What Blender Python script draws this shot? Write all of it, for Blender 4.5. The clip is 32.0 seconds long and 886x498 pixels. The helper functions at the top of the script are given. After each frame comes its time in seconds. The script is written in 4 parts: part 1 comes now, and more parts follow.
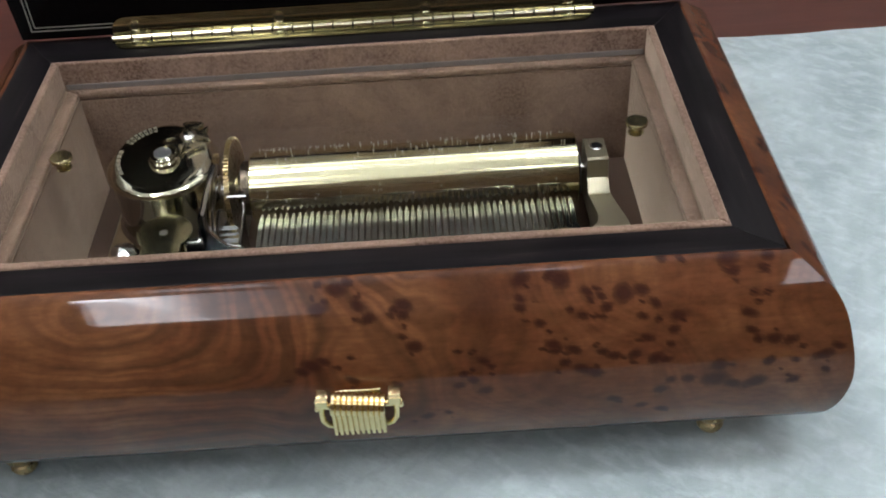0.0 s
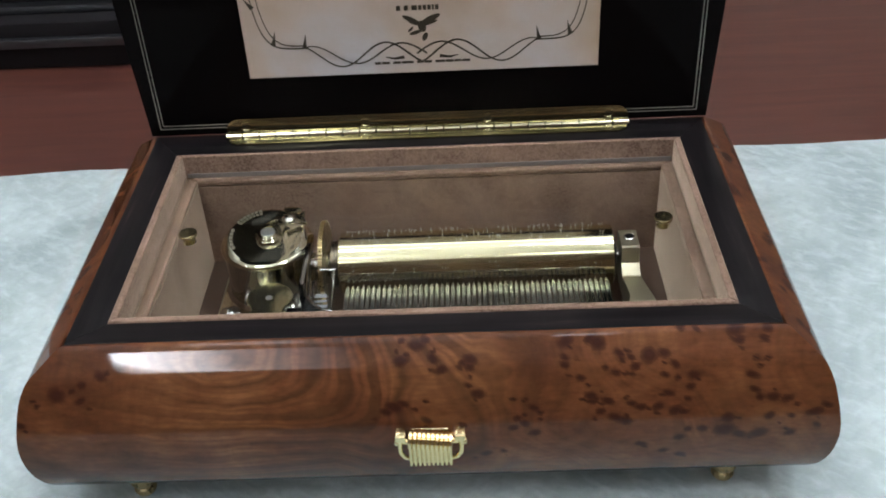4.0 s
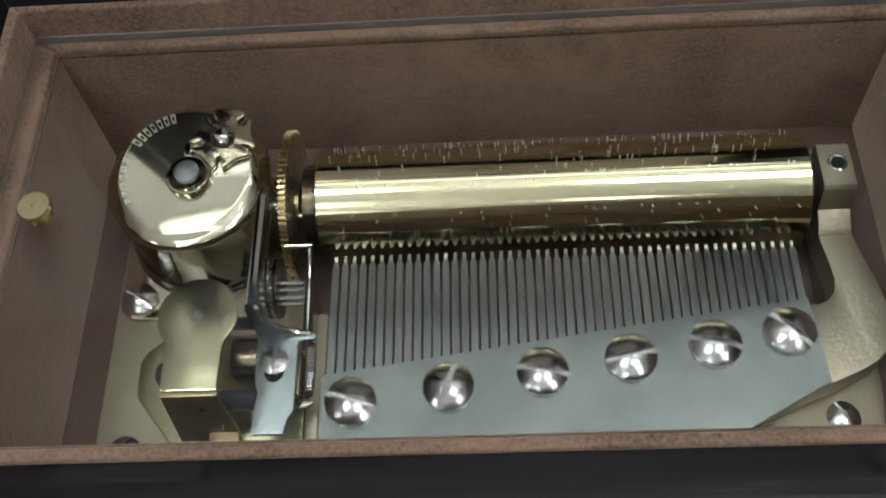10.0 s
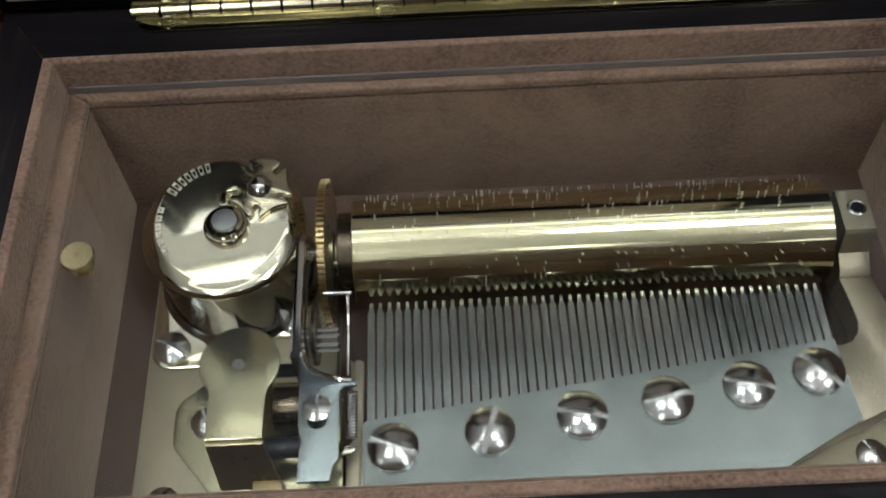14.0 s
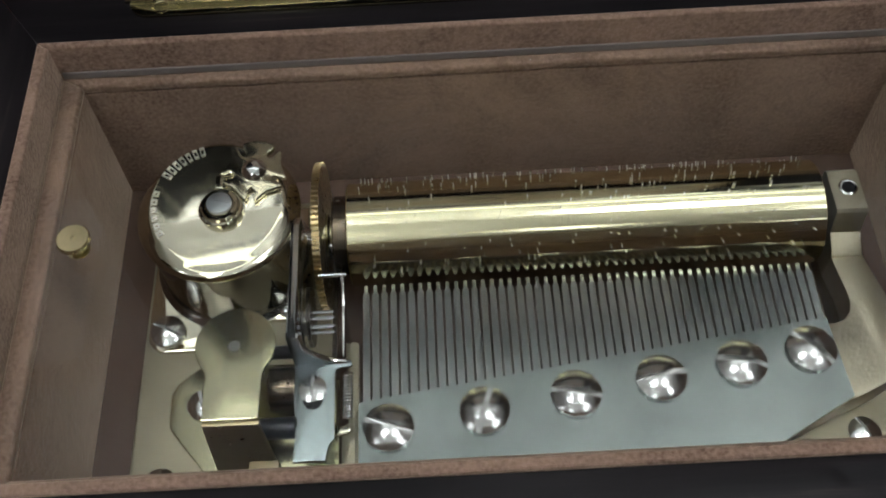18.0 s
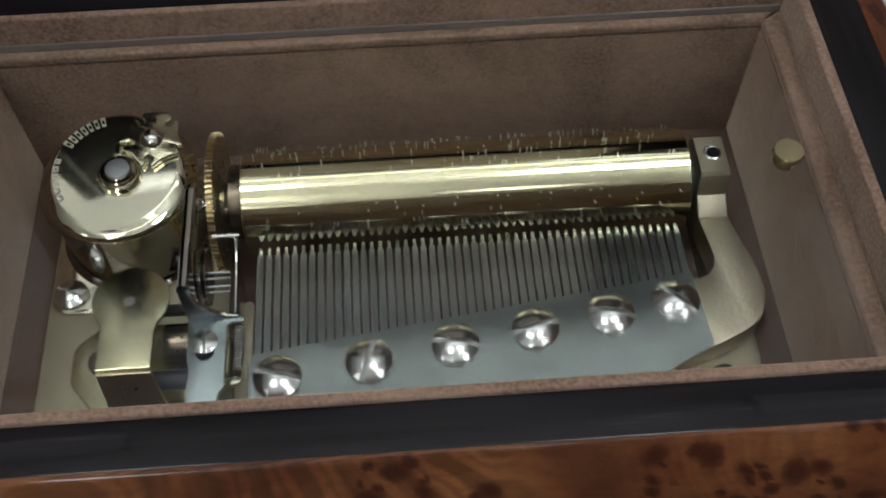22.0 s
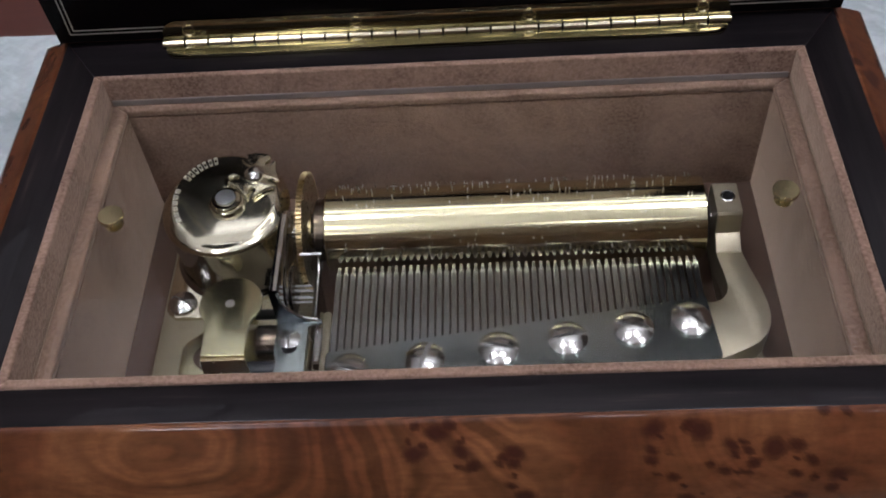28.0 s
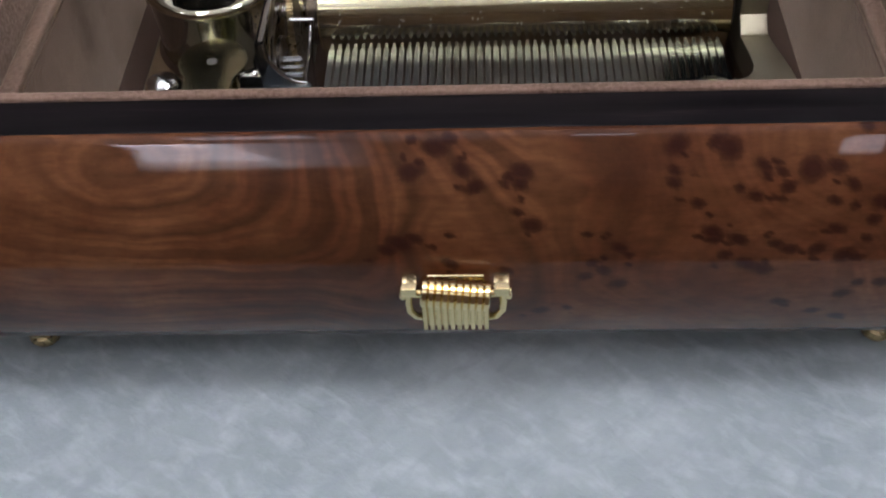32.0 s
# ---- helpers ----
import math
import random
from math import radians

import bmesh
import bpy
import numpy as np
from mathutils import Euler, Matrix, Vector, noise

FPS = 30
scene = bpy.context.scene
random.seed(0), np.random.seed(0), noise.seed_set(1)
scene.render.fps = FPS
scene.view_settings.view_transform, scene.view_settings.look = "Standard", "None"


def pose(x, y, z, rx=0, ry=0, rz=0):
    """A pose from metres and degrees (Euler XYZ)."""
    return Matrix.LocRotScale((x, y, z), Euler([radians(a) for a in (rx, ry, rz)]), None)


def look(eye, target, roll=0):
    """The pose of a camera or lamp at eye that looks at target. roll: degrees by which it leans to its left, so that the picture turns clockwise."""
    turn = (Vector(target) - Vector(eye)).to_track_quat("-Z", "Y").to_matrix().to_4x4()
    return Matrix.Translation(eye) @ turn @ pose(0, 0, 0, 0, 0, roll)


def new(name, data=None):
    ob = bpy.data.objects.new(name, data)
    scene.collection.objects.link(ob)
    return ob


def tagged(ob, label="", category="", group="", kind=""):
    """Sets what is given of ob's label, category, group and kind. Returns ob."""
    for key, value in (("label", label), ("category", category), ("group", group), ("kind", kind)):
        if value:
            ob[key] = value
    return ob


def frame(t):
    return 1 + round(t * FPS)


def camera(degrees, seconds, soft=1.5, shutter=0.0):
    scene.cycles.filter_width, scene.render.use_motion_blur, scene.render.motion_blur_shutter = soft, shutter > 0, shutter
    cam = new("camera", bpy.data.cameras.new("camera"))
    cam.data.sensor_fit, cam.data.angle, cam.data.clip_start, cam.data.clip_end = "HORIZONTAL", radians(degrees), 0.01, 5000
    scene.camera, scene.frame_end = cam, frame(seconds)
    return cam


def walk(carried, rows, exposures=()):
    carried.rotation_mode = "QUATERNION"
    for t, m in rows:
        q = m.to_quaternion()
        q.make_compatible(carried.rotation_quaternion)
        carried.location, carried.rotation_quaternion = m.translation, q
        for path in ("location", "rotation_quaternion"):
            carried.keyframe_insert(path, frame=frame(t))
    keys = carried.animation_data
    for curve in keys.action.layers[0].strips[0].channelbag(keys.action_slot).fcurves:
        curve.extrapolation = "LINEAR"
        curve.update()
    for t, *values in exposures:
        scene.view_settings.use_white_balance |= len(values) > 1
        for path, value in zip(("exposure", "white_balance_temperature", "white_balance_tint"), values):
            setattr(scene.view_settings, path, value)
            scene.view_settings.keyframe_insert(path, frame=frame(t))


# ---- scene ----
cam = camera(46.49, 32.0, soft=1.9, shutter=0.3)
ROWS = [
    (0, (0.02028, -0.18981, 0.18223), (0.01947, -0.00137, 0.01794), -3.72),
    (0.5, (0.01918, -0.20137, 0.18972), (0.01631, -0.00876, 0.03036), -3.80),
    (1, (0.01471, -0.21407, 0.20004), (0.00516, -0.01689, 0.04665), -4.72),
    (1.5, (0.01359, -0.22209, 0.20656), (0.00513, -0.02095, 0.05834), -3.67),
    (2, (0.01212, -0.22923, 0.20964), (0.00321, -0.02652, 0.06360), -3.44),
    (2.5, (0.01402, -0.23069, 0.20957), (0.00493, -0.02788, 0.06367), -3.62),
    (4.5, (0.01389, -0.22583, 0.20912), (0.00654, -0.02526, 0.06007), -3.08),
    (5, (0.01901, -0.19848, 0.20570), (0.01153, -0.00376, 0.04908), -2.79),
    (5.5, (0.01912, -0.16593, 0.19676), (0.00842, 0.02298, 0.03337), -2.84),
    (6, (0.01545, -0.13820, 0.19107), (0.00242, 0.04193, 0.01821), -2.77),
    (6.5, (0.01360, -0.11517, 0.18663), (-0.00214, 0.05496, 0.00413), -3.29),
    (7, (0.00756, -0.09494, 0.18314), (-0.00911, 0.05959, -0.01268), -3.71),
    (7.5, (0.00450, -0.08863, 0.19027), (-0.01622, 0.05210, -0.01532), -5.59),
    (8, (0.00433, -0.08978, 0.19323), (-0.01688, 0.05017, -0.01284), -7.56),
    (8.5, (-0.00033, -0.08475, 0.18625), (-0.02024, 0.05021, -0.02325), -7.43),
    (9, (0.00397, -0.08392, 0.17734), (-0.01653, 0.04789, -0.03409), -8.17),
    (9.5, (0.00430, -0.08285, 0.17690), (-0.01349, 0.04431, -0.03761), -8.33),
    (10, (0.00411, -0.08105, 0.17427), (-0.01018, 0.04460, -0.04139), -7.68),
    (10.5, (0.00175, -0.07585, 0.16995), (-0.01325, 0.04833, -0.04651), -8.30),
    (11, (-0.00036, -0.07648, 0.17039), (-0.01263, 0.04903, -0.04548), -7.24),
    (11.5, (-0.00059, -0.07743, 0.17250), (-0.00535, 0.04760, -0.04393), -4.78),
    (12, (-0.00249, -0.07978, 0.17396), (-0.00475, 0.04758, -0.04115), -3.82),
    (12.5, (-0.00373, -0.08133, 0.17486), (-0.00466, 0.04721, -0.03956), -3.44),
    (13, (-0.00534, -0.08218, 0.17604), (-0.00488, 0.04739, -0.03776), -2.95),
    (13.5, (-0.00667, -0.08082, 0.17792), (-0.00735, 0.04948, -0.03544), -3.21),
    (14, (-0.00981, -0.08191, 0.17732), (-0.01123, 0.05271, -0.03333), -3.17),
    (14.5, (-0.01071, -0.08258, 0.17620), (-0.01319, 0.05265, -0.03406), -3.52),
    (16.5, (-0.00949, -0.08333, 0.17801), (-0.01247, 0.05028, -0.03327), -3.84),
    (17, (-0.01038, -0.08331, 0.17732), (-0.01189, 0.05048, -0.03386), -3.35),
    (17.5, (-0.00849, -0.08297, 0.17717), (-0.01067, 0.04918, -0.03503), -3.85),
    (18, (-0.00942, -0.08428, 0.17693), (-0.01022, 0.04933, -0.03437), -3.32),
    (18.5, (-0.00856, -0.08369, 0.17786), (-0.00988, 0.04844, -0.03437), -3.62),
    (19, (-0.00847, -0.08431, 0.17819), (-0.00827, 0.04799, -0.03393), -3.21),
    (19.5, (-0.00656, -0.08467, 0.17838), (-0.00547, 0.04749, -0.03384), -2.97),
    (20, (-0.00775, -0.08490, 0.17831), (-0.00522, 0.04838, -0.03318), -2.30),
    (20.5, (-0.00762, -0.08566, 0.17816), (-0.00447, 0.04792, -0.03314), -2.12),
    (21, (-0.00678, -0.08686, 0.17740), (-0.00162, 0.04670, -0.03386), -1.58),
    (21.5, (-0.00529, -0.08833, 0.17849), (0.00323, 0.04395, -0.03347), -0.48),
    (22, (0.00287, -0.09874, 0.17970), (0.01110, 0.03848, -0.02912), -0.65),
    (22.5, (0.00794, -0.10944, 0.18780), (0.00910, 0.03346, -0.01733), -3.20),
    (23, (0.00825, -0.11747, 0.19285), (0.00428, 0.03238, -0.00722), -4.46),
    (23.5, (0.01009, -0.12312, 0.19647), (0.00086, 0.03074, -0.00036), -5.93),
    (24, (0.01113, -0.12567, 0.19722), (-0.00023, 0.03009, 0.00200), -6.25),
    (24.5, (0.01200, -0.12637, 0.19849), (-0.00010, 0.03008, 0.00387), -6.51),
    (25, (0.01109, -0.12714, 0.19854), (-0.00117, 0.03004, 0.00452), -6.60),
    (25.5, (0.01071, -0.12720, 0.19979), (-0.00186, 0.03020, 0.00597), -6.71),
    (27.5, (0.00999, -0.12709, 0.19734), (-0.00300, 0.02865, 0.00222), -5.85),
    (28, (0.00976, -0.12910, 0.19765), (-0.00306, 0.02755, 0.00323), -5.66),
    (28.5, (0.01058, -0.13094, 0.19885), (-0.00173, 0.02688, 0.00534), -5.56),
    (29, (0.01173, -0.13141, 0.19918), (-0.00100, 0.02712, 0.00629), -5.86),
    (29.5, (0.01177, -0.13293, 0.20071), (-0.00078, 0.02679, 0.00880), -5.70),
    (30, (0.01247, -0.13684, 0.20073), (-0.00019, 0.02531, 0.01087), -5.63),
    (30.5, (0.01566, -0.14309, 0.19216), (0.00179, 0.02244, 0.00533), -5.88),
    (31, (0.01843, -0.15266, 0.18120), (0.00256, 0.00638, -0.01104), -6.77),
    (31.5, (0.015, -0.161, 0.174), (-0.118, 1.095, -1.377), -6.40),
    (32, (0.00709, -0.15497, 0.15450), (-0.00459, 0.00574, -0.03665), -3.80),
]
walk(cam, [(t, look(eye, target, roll)) for t, eye, target, roll in ROWS],
     exposures=[(0, -0.14, 6640, 13), (1, -0.1, 6640, 12), (2, 0.0, 6600, 11), (4.5, 0.0, 6600, 11), (6, -0.2, 6600, 13), (7, -0.45, 6680, 13), (9, -0.7, 6680, 11), (21, -0.74, 6640, 11), (22, -0.74, 6600, 11), (23, -0.65, 6600, 13), (25, -0.45, 6560, 20), (30, -0.45, 6560, 25), (31, -0.45, 6580, 25), (31.5, -0.45, 6580, 25), (32, -0.6, 6550, 24)])

# ---- world and light: an indoor room under ceiling panels ----
world = bpy.data.worlds.new("room_air")
scene.world = world
world.use_nodes = True
world.node_tree.nodes["Background"].inputs[0].default_value = (0.75, 0.85, 1.0, 1)
world.node_tree.nodes["Background"].inputs[1].default_value = 0.02
LAMP_POWER, UP_POWER = 20.0, 16.0      # downward diffusers; upward glow added to brighten the ceiling


# ---- materials ----
def mat(name, colour, rough=0.5, metal=0.0, coat=0.0, **more):
    m = bpy.data.materials.new(name)
    m.use_nodes = True
    p = m.node_tree.nodes["Principled BSDF"]
    p.inputs["Base Color"].default_value = (*colour, 1)
    p.inputs["Roughness"].default_value = rough
    p.inputs["Metallic"].default_value = metal
    p.inputs["Coat Weight"].default_value = coat
    p.inputs["Coat Roughness"].default_value = 0.03
    for k, v in more.items():
        p.inputs[k.replace("_", " ")].default_value = v
    return m


def nd(m, kind, **props):
    n = m.node_tree.nodes.new(kind)
    for k, v in props.items():
        if k == "operation":
            n.operation = v
        elif k == "noise_dim":
            n.noise_dimensions = v
        elif k == "blend":
            n.blend_type = v
        elif k == "dtype":
            n.data_type = v
    return n


def link(m, a, b):
    m.node_tree.links.new(a, b)


def coords(m, scale=(1, 1, 1)):
    g = nd(m, "ShaderNodeNewGeometry")
    v = nd(m, "ShaderNodeVectorMath", operation="MULTIPLY")
    link(m, g.outputs["Position"], v.inputs[0])
    v.inputs[1].default_value = scale
    return v.outputs[0]


def noise_of(m, vec, scale, detail=4.0, rough=0.55, distort=0.0):
    n = nd(m, "ShaderNodeTexNoise")
    link(m, vec, n.inputs["Vector"])
    n.inputs["Scale"].default_value = scale
    n.inputs["Detail"].default_value = detail
    n.inputs["Roughness"].default_value = rough
    n.inputs["Distortion"].default_value = distort
    return n.outputs["Fac"]


def ramp(m, fac, stops):
    r = nd(m, "ShaderNodeValToRGB")
    link(m, fac, r.inputs[0])
    el = r.color_ramp.elements
    while len(el) < len(stops):
        el.new(0.5)
    for e, (pos, c) in zip(el, stops):
        e.position = pos
        e.color = (*c, 1) if len(c) == 3 else c
    return r.outputs["Color"]


def grey(m, fac, lo, hi, a=0.3, b=0.7):
    r = nd(m, "ShaderNodeMapRange")
    link(m, fac, r.inputs["Value"])
    for k, v in (("From Min", a), ("From Max", b), ("To Min", lo), ("To Max", hi)):
        r.inputs[k].default_value = v
    return r.outputs["Result"]


def bump(m, fac, dist, strength=0.5, into="Normal"):
    b = nd(m, "ShaderNodeBump")
    link(m, fac, b.inputs["Height"])
    b.inputs["Distance"].default_value = dist
    b.inputs["Strength"].default_value = strength
    link(m, b.outputs["Normal"], pbsdf(m).inputs[into])


def pbsdf(m):
    return m.node_tree.nodes["Principled BSDF"]


def mixc(m, fac, a, b, blend="MIX"):
    x = nd(m, "ShaderNodeMix", dtype="RGBA", blend=blend)
    for i, v in ((0, fac), (6, a), (7, b)):
        if isinstance(v, (tuple, float, int)):
            x.inputs[i].default_value = v if isinstance(v, (float, int)) else (*v, 1)
        else:
            link(m, v, x.inputs[i])
    return x.outputs[2]


def metal(name, colour, rough, grain=(1, 1, 1), gscale=900, spread=0.06, relief=0.0, blotch=0.08):
    """A metal with fine brushed or cast grain and faint larger wear."""
    m = mat(name, colour, rough, 1.0)
    fine = noise_of(m, coords(m, grain), gscale, 3)
    wide = noise_of(m, coords(m), 90, 4)
    link(m, grey(m, fine, max(0.02, rough - spread), rough + spread), pbsdf(m).inputs["Roughness"])
    c = mixc(m, grey(m, wide, 0, 1), tuple(v * (1 - blotch) for v in colour), tuple(min(1, v * (1 + blotch)) for v in colour))
    link(m, c, pbsdf(m).inputs["Base Color"])
    if relief:
        bump(m, fine, relief, 0.4)
    return m


GOLD = metal("polished_pale_gilt", (0.70, 0.66, 0.52), 0.06, spread=0.02, blotch=0.05)
STAR = metal("gilt_star_brass", (0.58, 0.53, 0.38), 0.16, spread=0.02)
BED_BRASS = metal("matt_cast_brass", (0.30, 0.268, 0.185), 0.45, (1, 1, 1), 1300, 0.1, 0.0002, 0.15)
# paler than the hinge leaves; for knuckles and hinge screws
KNUCKLE = metal("pale_hinge_brass", (0.52, 0.485, 0.335), 0.13, spread=0.02)
HINGE = metal("polished_yellow_brass", (0.33, 0.305, 0.19), 0.09, spread=0.01)
GOLD_DEEP = metal("yellow_brass", (0.68, 0.58, 0.32), 0.20)
WHEEL = metal("gear_brass", (0.46, 0.36, 0.19), 0.3)
RIVET = metal("dull_zinc_rivet", (0.22, 0.215, 0.2), 0.6)
SCREW = metal("turned_screw_steel", (0.50, 0.495, 0.48), 0.2, (1, 1, 1), 1500, 0.01, blotch=0.04)
KNOB = metal("turned_knob_brass", (0.62, 0.53, 0.30), 0.24, spread=0.02)
# nickel toned down in colour for the dark lining the barrel wall mirrors
NICKEL_DIM = metal("dimmed_nickel_plate", (0.43, 0.415, 0.385), 0.09, spread=0.01)
LATCH = metal("bright_yellow_brass", (0.80, 0.66, 0.36), 0.16, spread=0.02)
CYLINDER = mat("turned_cylinder_brass", (0.76, 0.71, 0.47), 0.11, 1.0, Anisotropic=0.75, Anisotropic_Rotation=0.25)
_round = CYLINDER.node_tree.nodes.new("ShaderNodeTangent")
_round.direction_type, _round.axis = "RADIAL", "X"
link(CYLINDER, _round.outputs[0], pbsdf(CYLINDER).inputs["Tangent"])
BRASS_SATIN = metal("satin_cast_brass", (0.43, 0.39, 0.285), 0.42, (1, 1, 1), 1300, 0.1, 0.0003, 0.15)
BRASS_SHEET = metal("brushed_brass_sheet", (0.53, 0.50, 0.325), 0.2, (1, 1, 1), 2500, 0.03)
BRASS_DARK = metal("deep_brown_brass", (0.36, 0.29, 0.17), 0.32)
STEEL_COMB = metal("ground_comb_steel", (0.365, 0.41, 0.39), 0.15, (1, 0.5, 1), 1500, 0.008, blotch=0.16)
STEEL_TOOTH = mat("hardened_tooth_steel", (0.345, 0.365, 0.35), 0.17, 1.0)
STEEL = metal("nickel_steel", (0.66, 0.66, 0.64), 0.20, (1, 1, 1), 1500, 0.05)
CHROME = metal("polished_nickel", (0.74, 0.74, 0.73), 0.08, blotch=0.04)
ZINC = metal("blue_zinc_plate", (0.35, 0.405, 0.40), 0.26, (1, 1, 1), 1500, 0.01, blotch=0.04)
# zinc darkened in colour for the dark surroundings the web mirrors
WEB = metal("dark_mirroring_zinc", (0.06, 0.065, 0.075), 0.15, spread=0.02)
EMBOSS = metal("worn_raised_nickel", (0.66, 0.63, 0.54), 0.34, spread=0.04)
HEAD = metal("dull_grey_steel", (0.42, 0.44, 0.45), 0.42, (1, 1, 1), 1500, 0.03)
# brass with shade put into its colour: drum, end disc, small gear
SHADED = metal("shaded_brass", (0.13, 0.105, 0.075), 0.25, spread=0.03)
DARK = mat("near_black_steel", (0.008, 0.008, 0.009), 0.35, Specular_IOR_Level=0.2)
# lining brown darkened to hold the shade at the bottom of the box
SHADE_FLOOR = mat("shade_brown_floor", (0.125, 0.083, 0.062), 0.95, Specular_IOR_Level=0.1)
RUBBER = mat("black_rubber", (0.012, 0.014, 0.02), 0.4)
PIN = metal("pin_steel", (0.82, 0.80, 0.74), 0.28)


def suede():
    m = mat("brown_flocked_suede", (0.25, 0.17, 0.14), 0.95)
    v = coords(m)
    wide = noise_of(m, v, 34, 5, 0.62, 0.9)
    brush = noise_of(m, coords(m, (1, 1, 0.35)), 70, 3, 0.5, 0.3)
    clump = noise_of(m, v, 420, 4, 0.65, 0.2)
    fine = noise_of(m, v, 1500, 3)
    c = mixc(m, grey(m, wide, 0, 1, 0.34, 0.66), (0.090, 0.053, 0.034), (0.262, 0.172, 0.116))
    c = mixc(m, grey(m, brush, 0, 0.5, 0.42, 0.68), c, (0.285, 0.195, 0.142))
    c = mixc(m, grey(m, clump, 0, 0.5, 0.45, 0.72), c, (0.095, 0.053, 0.039))
    c = mixc(m, grey(m, fine, 0.0, 0.55, 0.34, 0.66), c, (0.36, 0.245, 0.19))
    link(m, c, pbsdf(m).inputs["Base Color"])
    pbsdf(m).inputs["Sheen Weight"].default_value = 0.9
    pbsdf(m).inputs["Sheen Roughness"].default_value = 0.4
    pbsdf(m).inputs["Sheen Tint"].default_value = (0.95, 0.76, 0.57, 1)
    pbsdf(m).inputs["Specular IOR Level"].default_value = 0.1
    both = nd(m, "ShaderNodeMath", operation="MULTIPLY_ADD")
    link(m, clump, both.inputs[0])
    both.inputs[1].default_value = 0.45
    link(m, fine, both.inputs[2])
    bump(m, both.outputs[0], 0.0005, 0.38)
    return m


SUEDE = suede()


def ebony(name, along):
    m = mat(name, (0.012, 0.010, 0.010), 0.45, coat=0.3, Specular_IOR_Level=0.12)
    scale = (0.06, 1, 1) if along == "x" else (1, 0.06, 1)
    g = noise_of(m, coords(m, scale), 420, 5, 0.6)
    link(m, ramp(m, g, [(0.35, (0.004, 0.0035, 0.004)), (0.62, (0.010, 0.008, 0.009)), (0.75, (0.030, 0.022, 0.020))]), pbsdf(m).inputs["Base Color"])
    bump(m, g, 0.00005, 0.2)
    return m


EBONY_X, EBONY_Y = ebony("ebony_veneer_along_front", "x"), ebony("ebony_veneer_along_side", "y")
LACQUER = mat("black_piano_lacquer", (0.005, 0.004, 0.004), 0.06, Specular_IOR_Level=0.07, IOR=1.27)
_lac = noise_of(LACQUER, coords(LACQUER), 60, 3)
link(LACQUER, grey(LACQUER, _lac, 0.03, 0.09), pbsdf(LACQUER).inputs["Roughness"])
INLAY = mat("pale_holly_inlay", (0.26, 0.25, 0.21), 0.35, coat=0.6)


def burl(name, eyes):
    """Lacquered burl veneer: flowing grain, and dark eyes given by the mesh attribute 'eye'."""
    m = mat(name, (0.3, 0.13, 0.05), 0.5, coat=1.0, Specular_IOR_Level=0.1, Coat_IOR=1.34)
    v = coords(m)
    warp = noise_of(m, coords(m, (1, 1, 1.3)), 16, 3, 0.5, 1.2)
    if eyes:
        gr = nd(m, "ShaderNodeAttribute")
        gr.attribute_name = "grain"
        lines = []
        for freq, wob in ((13.5, 1.9), (37.0, 3.0)):
            ph = nd(m, "ShaderNodeMath", operation="MULTIPLY_ADD")
            link(m, gr.outputs["Fac"], ph.inputs[0])
            ph.inputs[1].default_value = freq
            link(m, grey(m, noise_of(m, v, 60, 3), -wob, wob, 0.2, 0.8), ph.inputs[2])
            sn = nd(m, "ShaderNodeMath", operation="SINE")
            link(m, ph.outputs[0], sn.inputs[0])
            lines.append(grey(m, sn.outputs[0], 0.0, 1.0, -0.6, 1.0))
    else:
        lines = [warp, warp]
    cloud = noise_of(m, v, 34, 6, 0.6, 0.3)
    fine = noise_of(m, coords(m, (0.25, 1, 1)), 900, 3)
    base = ramp(m, cloud, [(0.28, (0.043, 0.011, 0.0052)), (0.5, (0.130, 0.041, 0.0155)), (0.72, (0.245, 0.098, 0.038))])
    place = nd(m, "ShaderNodeSeparateXYZ")
    link(m, coords(m, (5, 5, 5)), place.inputs[0])
    shift = nd(m, "ShaderNodeMath", operation="ADD")
    link(m, place.outputs[0], shift.inputs[0])
    shift.inputs[1].default_value = 0.5
    strong = ramp(m, shift.outputs[0], [(0.15, (0.35, 0.35, 0.35)), (0.38, (1, 1, 1)), (0.52, (1, 1, 1)), (0.64, (0.3, 0.3, 0.3))])
    for line, amount, tone in ((lines[0], 0.62, (0.022, 0.0056, 0.0024)), (lines[1], 0.36, (0.026, 0.0075, 0.0032))):
        both = nd(m, "ShaderNodeMath", operation="MULTIPLY")
        link(m, grey(m, line, 0.0, amount, 0.15, 1.0), both.inputs[0])
        link(m, strong, both.inputs[1])
        base = mixc(m, both.outputs[0], base, tone)
    base = mixc(m, grey(m, warp, 0.0, 0.3, 0.35, 0.85), base, (0.138, 0.060, 0.020))
    base = mixc(m, grey(m, fine, 0.0, 0.42), base, (0.045, 0.014, 0.006))
    base = mixc(m, grey(m, noise_of(m, coords(m, (0.5, 1, 1)), 190, 5, 0.65, 0.6), 0.0, 0.22, 0.42, 0.72), base, (0.19, 0.082, 0.028))
    if eyes:
        at = nd(m, "ShaderNodeAttribute")
        at.attribute_name = "eye"
        edge = nd(m, "ShaderNodeMath", operation="ADD")
        link(m, at.outputs["Fac"], edge.inputs[0])
        link(m, grey(m, noise_of(m, v, 420, 4, 0.6), -0.13, 0.13), edge.inputs[1])
        base = mixc(m, grey(m, edge.outputs[0], 0.0, 0.62, 0.02, 0.4), base, (0.040, 0.0088, 0.0034))
        base = mixc(m, grey(m, edge.outputs[0], 0.0, 0.78, 0.16, 0.72), base, (0.026, 0.0054, 0.0034))
    link(m, base, pbsdf(m).inputs["Base Color"])
    return m


BURL = burl("lacquered_burl_veneer", True)
BURL_PLAIN = burl("lacquered_burl_veneer_plain", False)


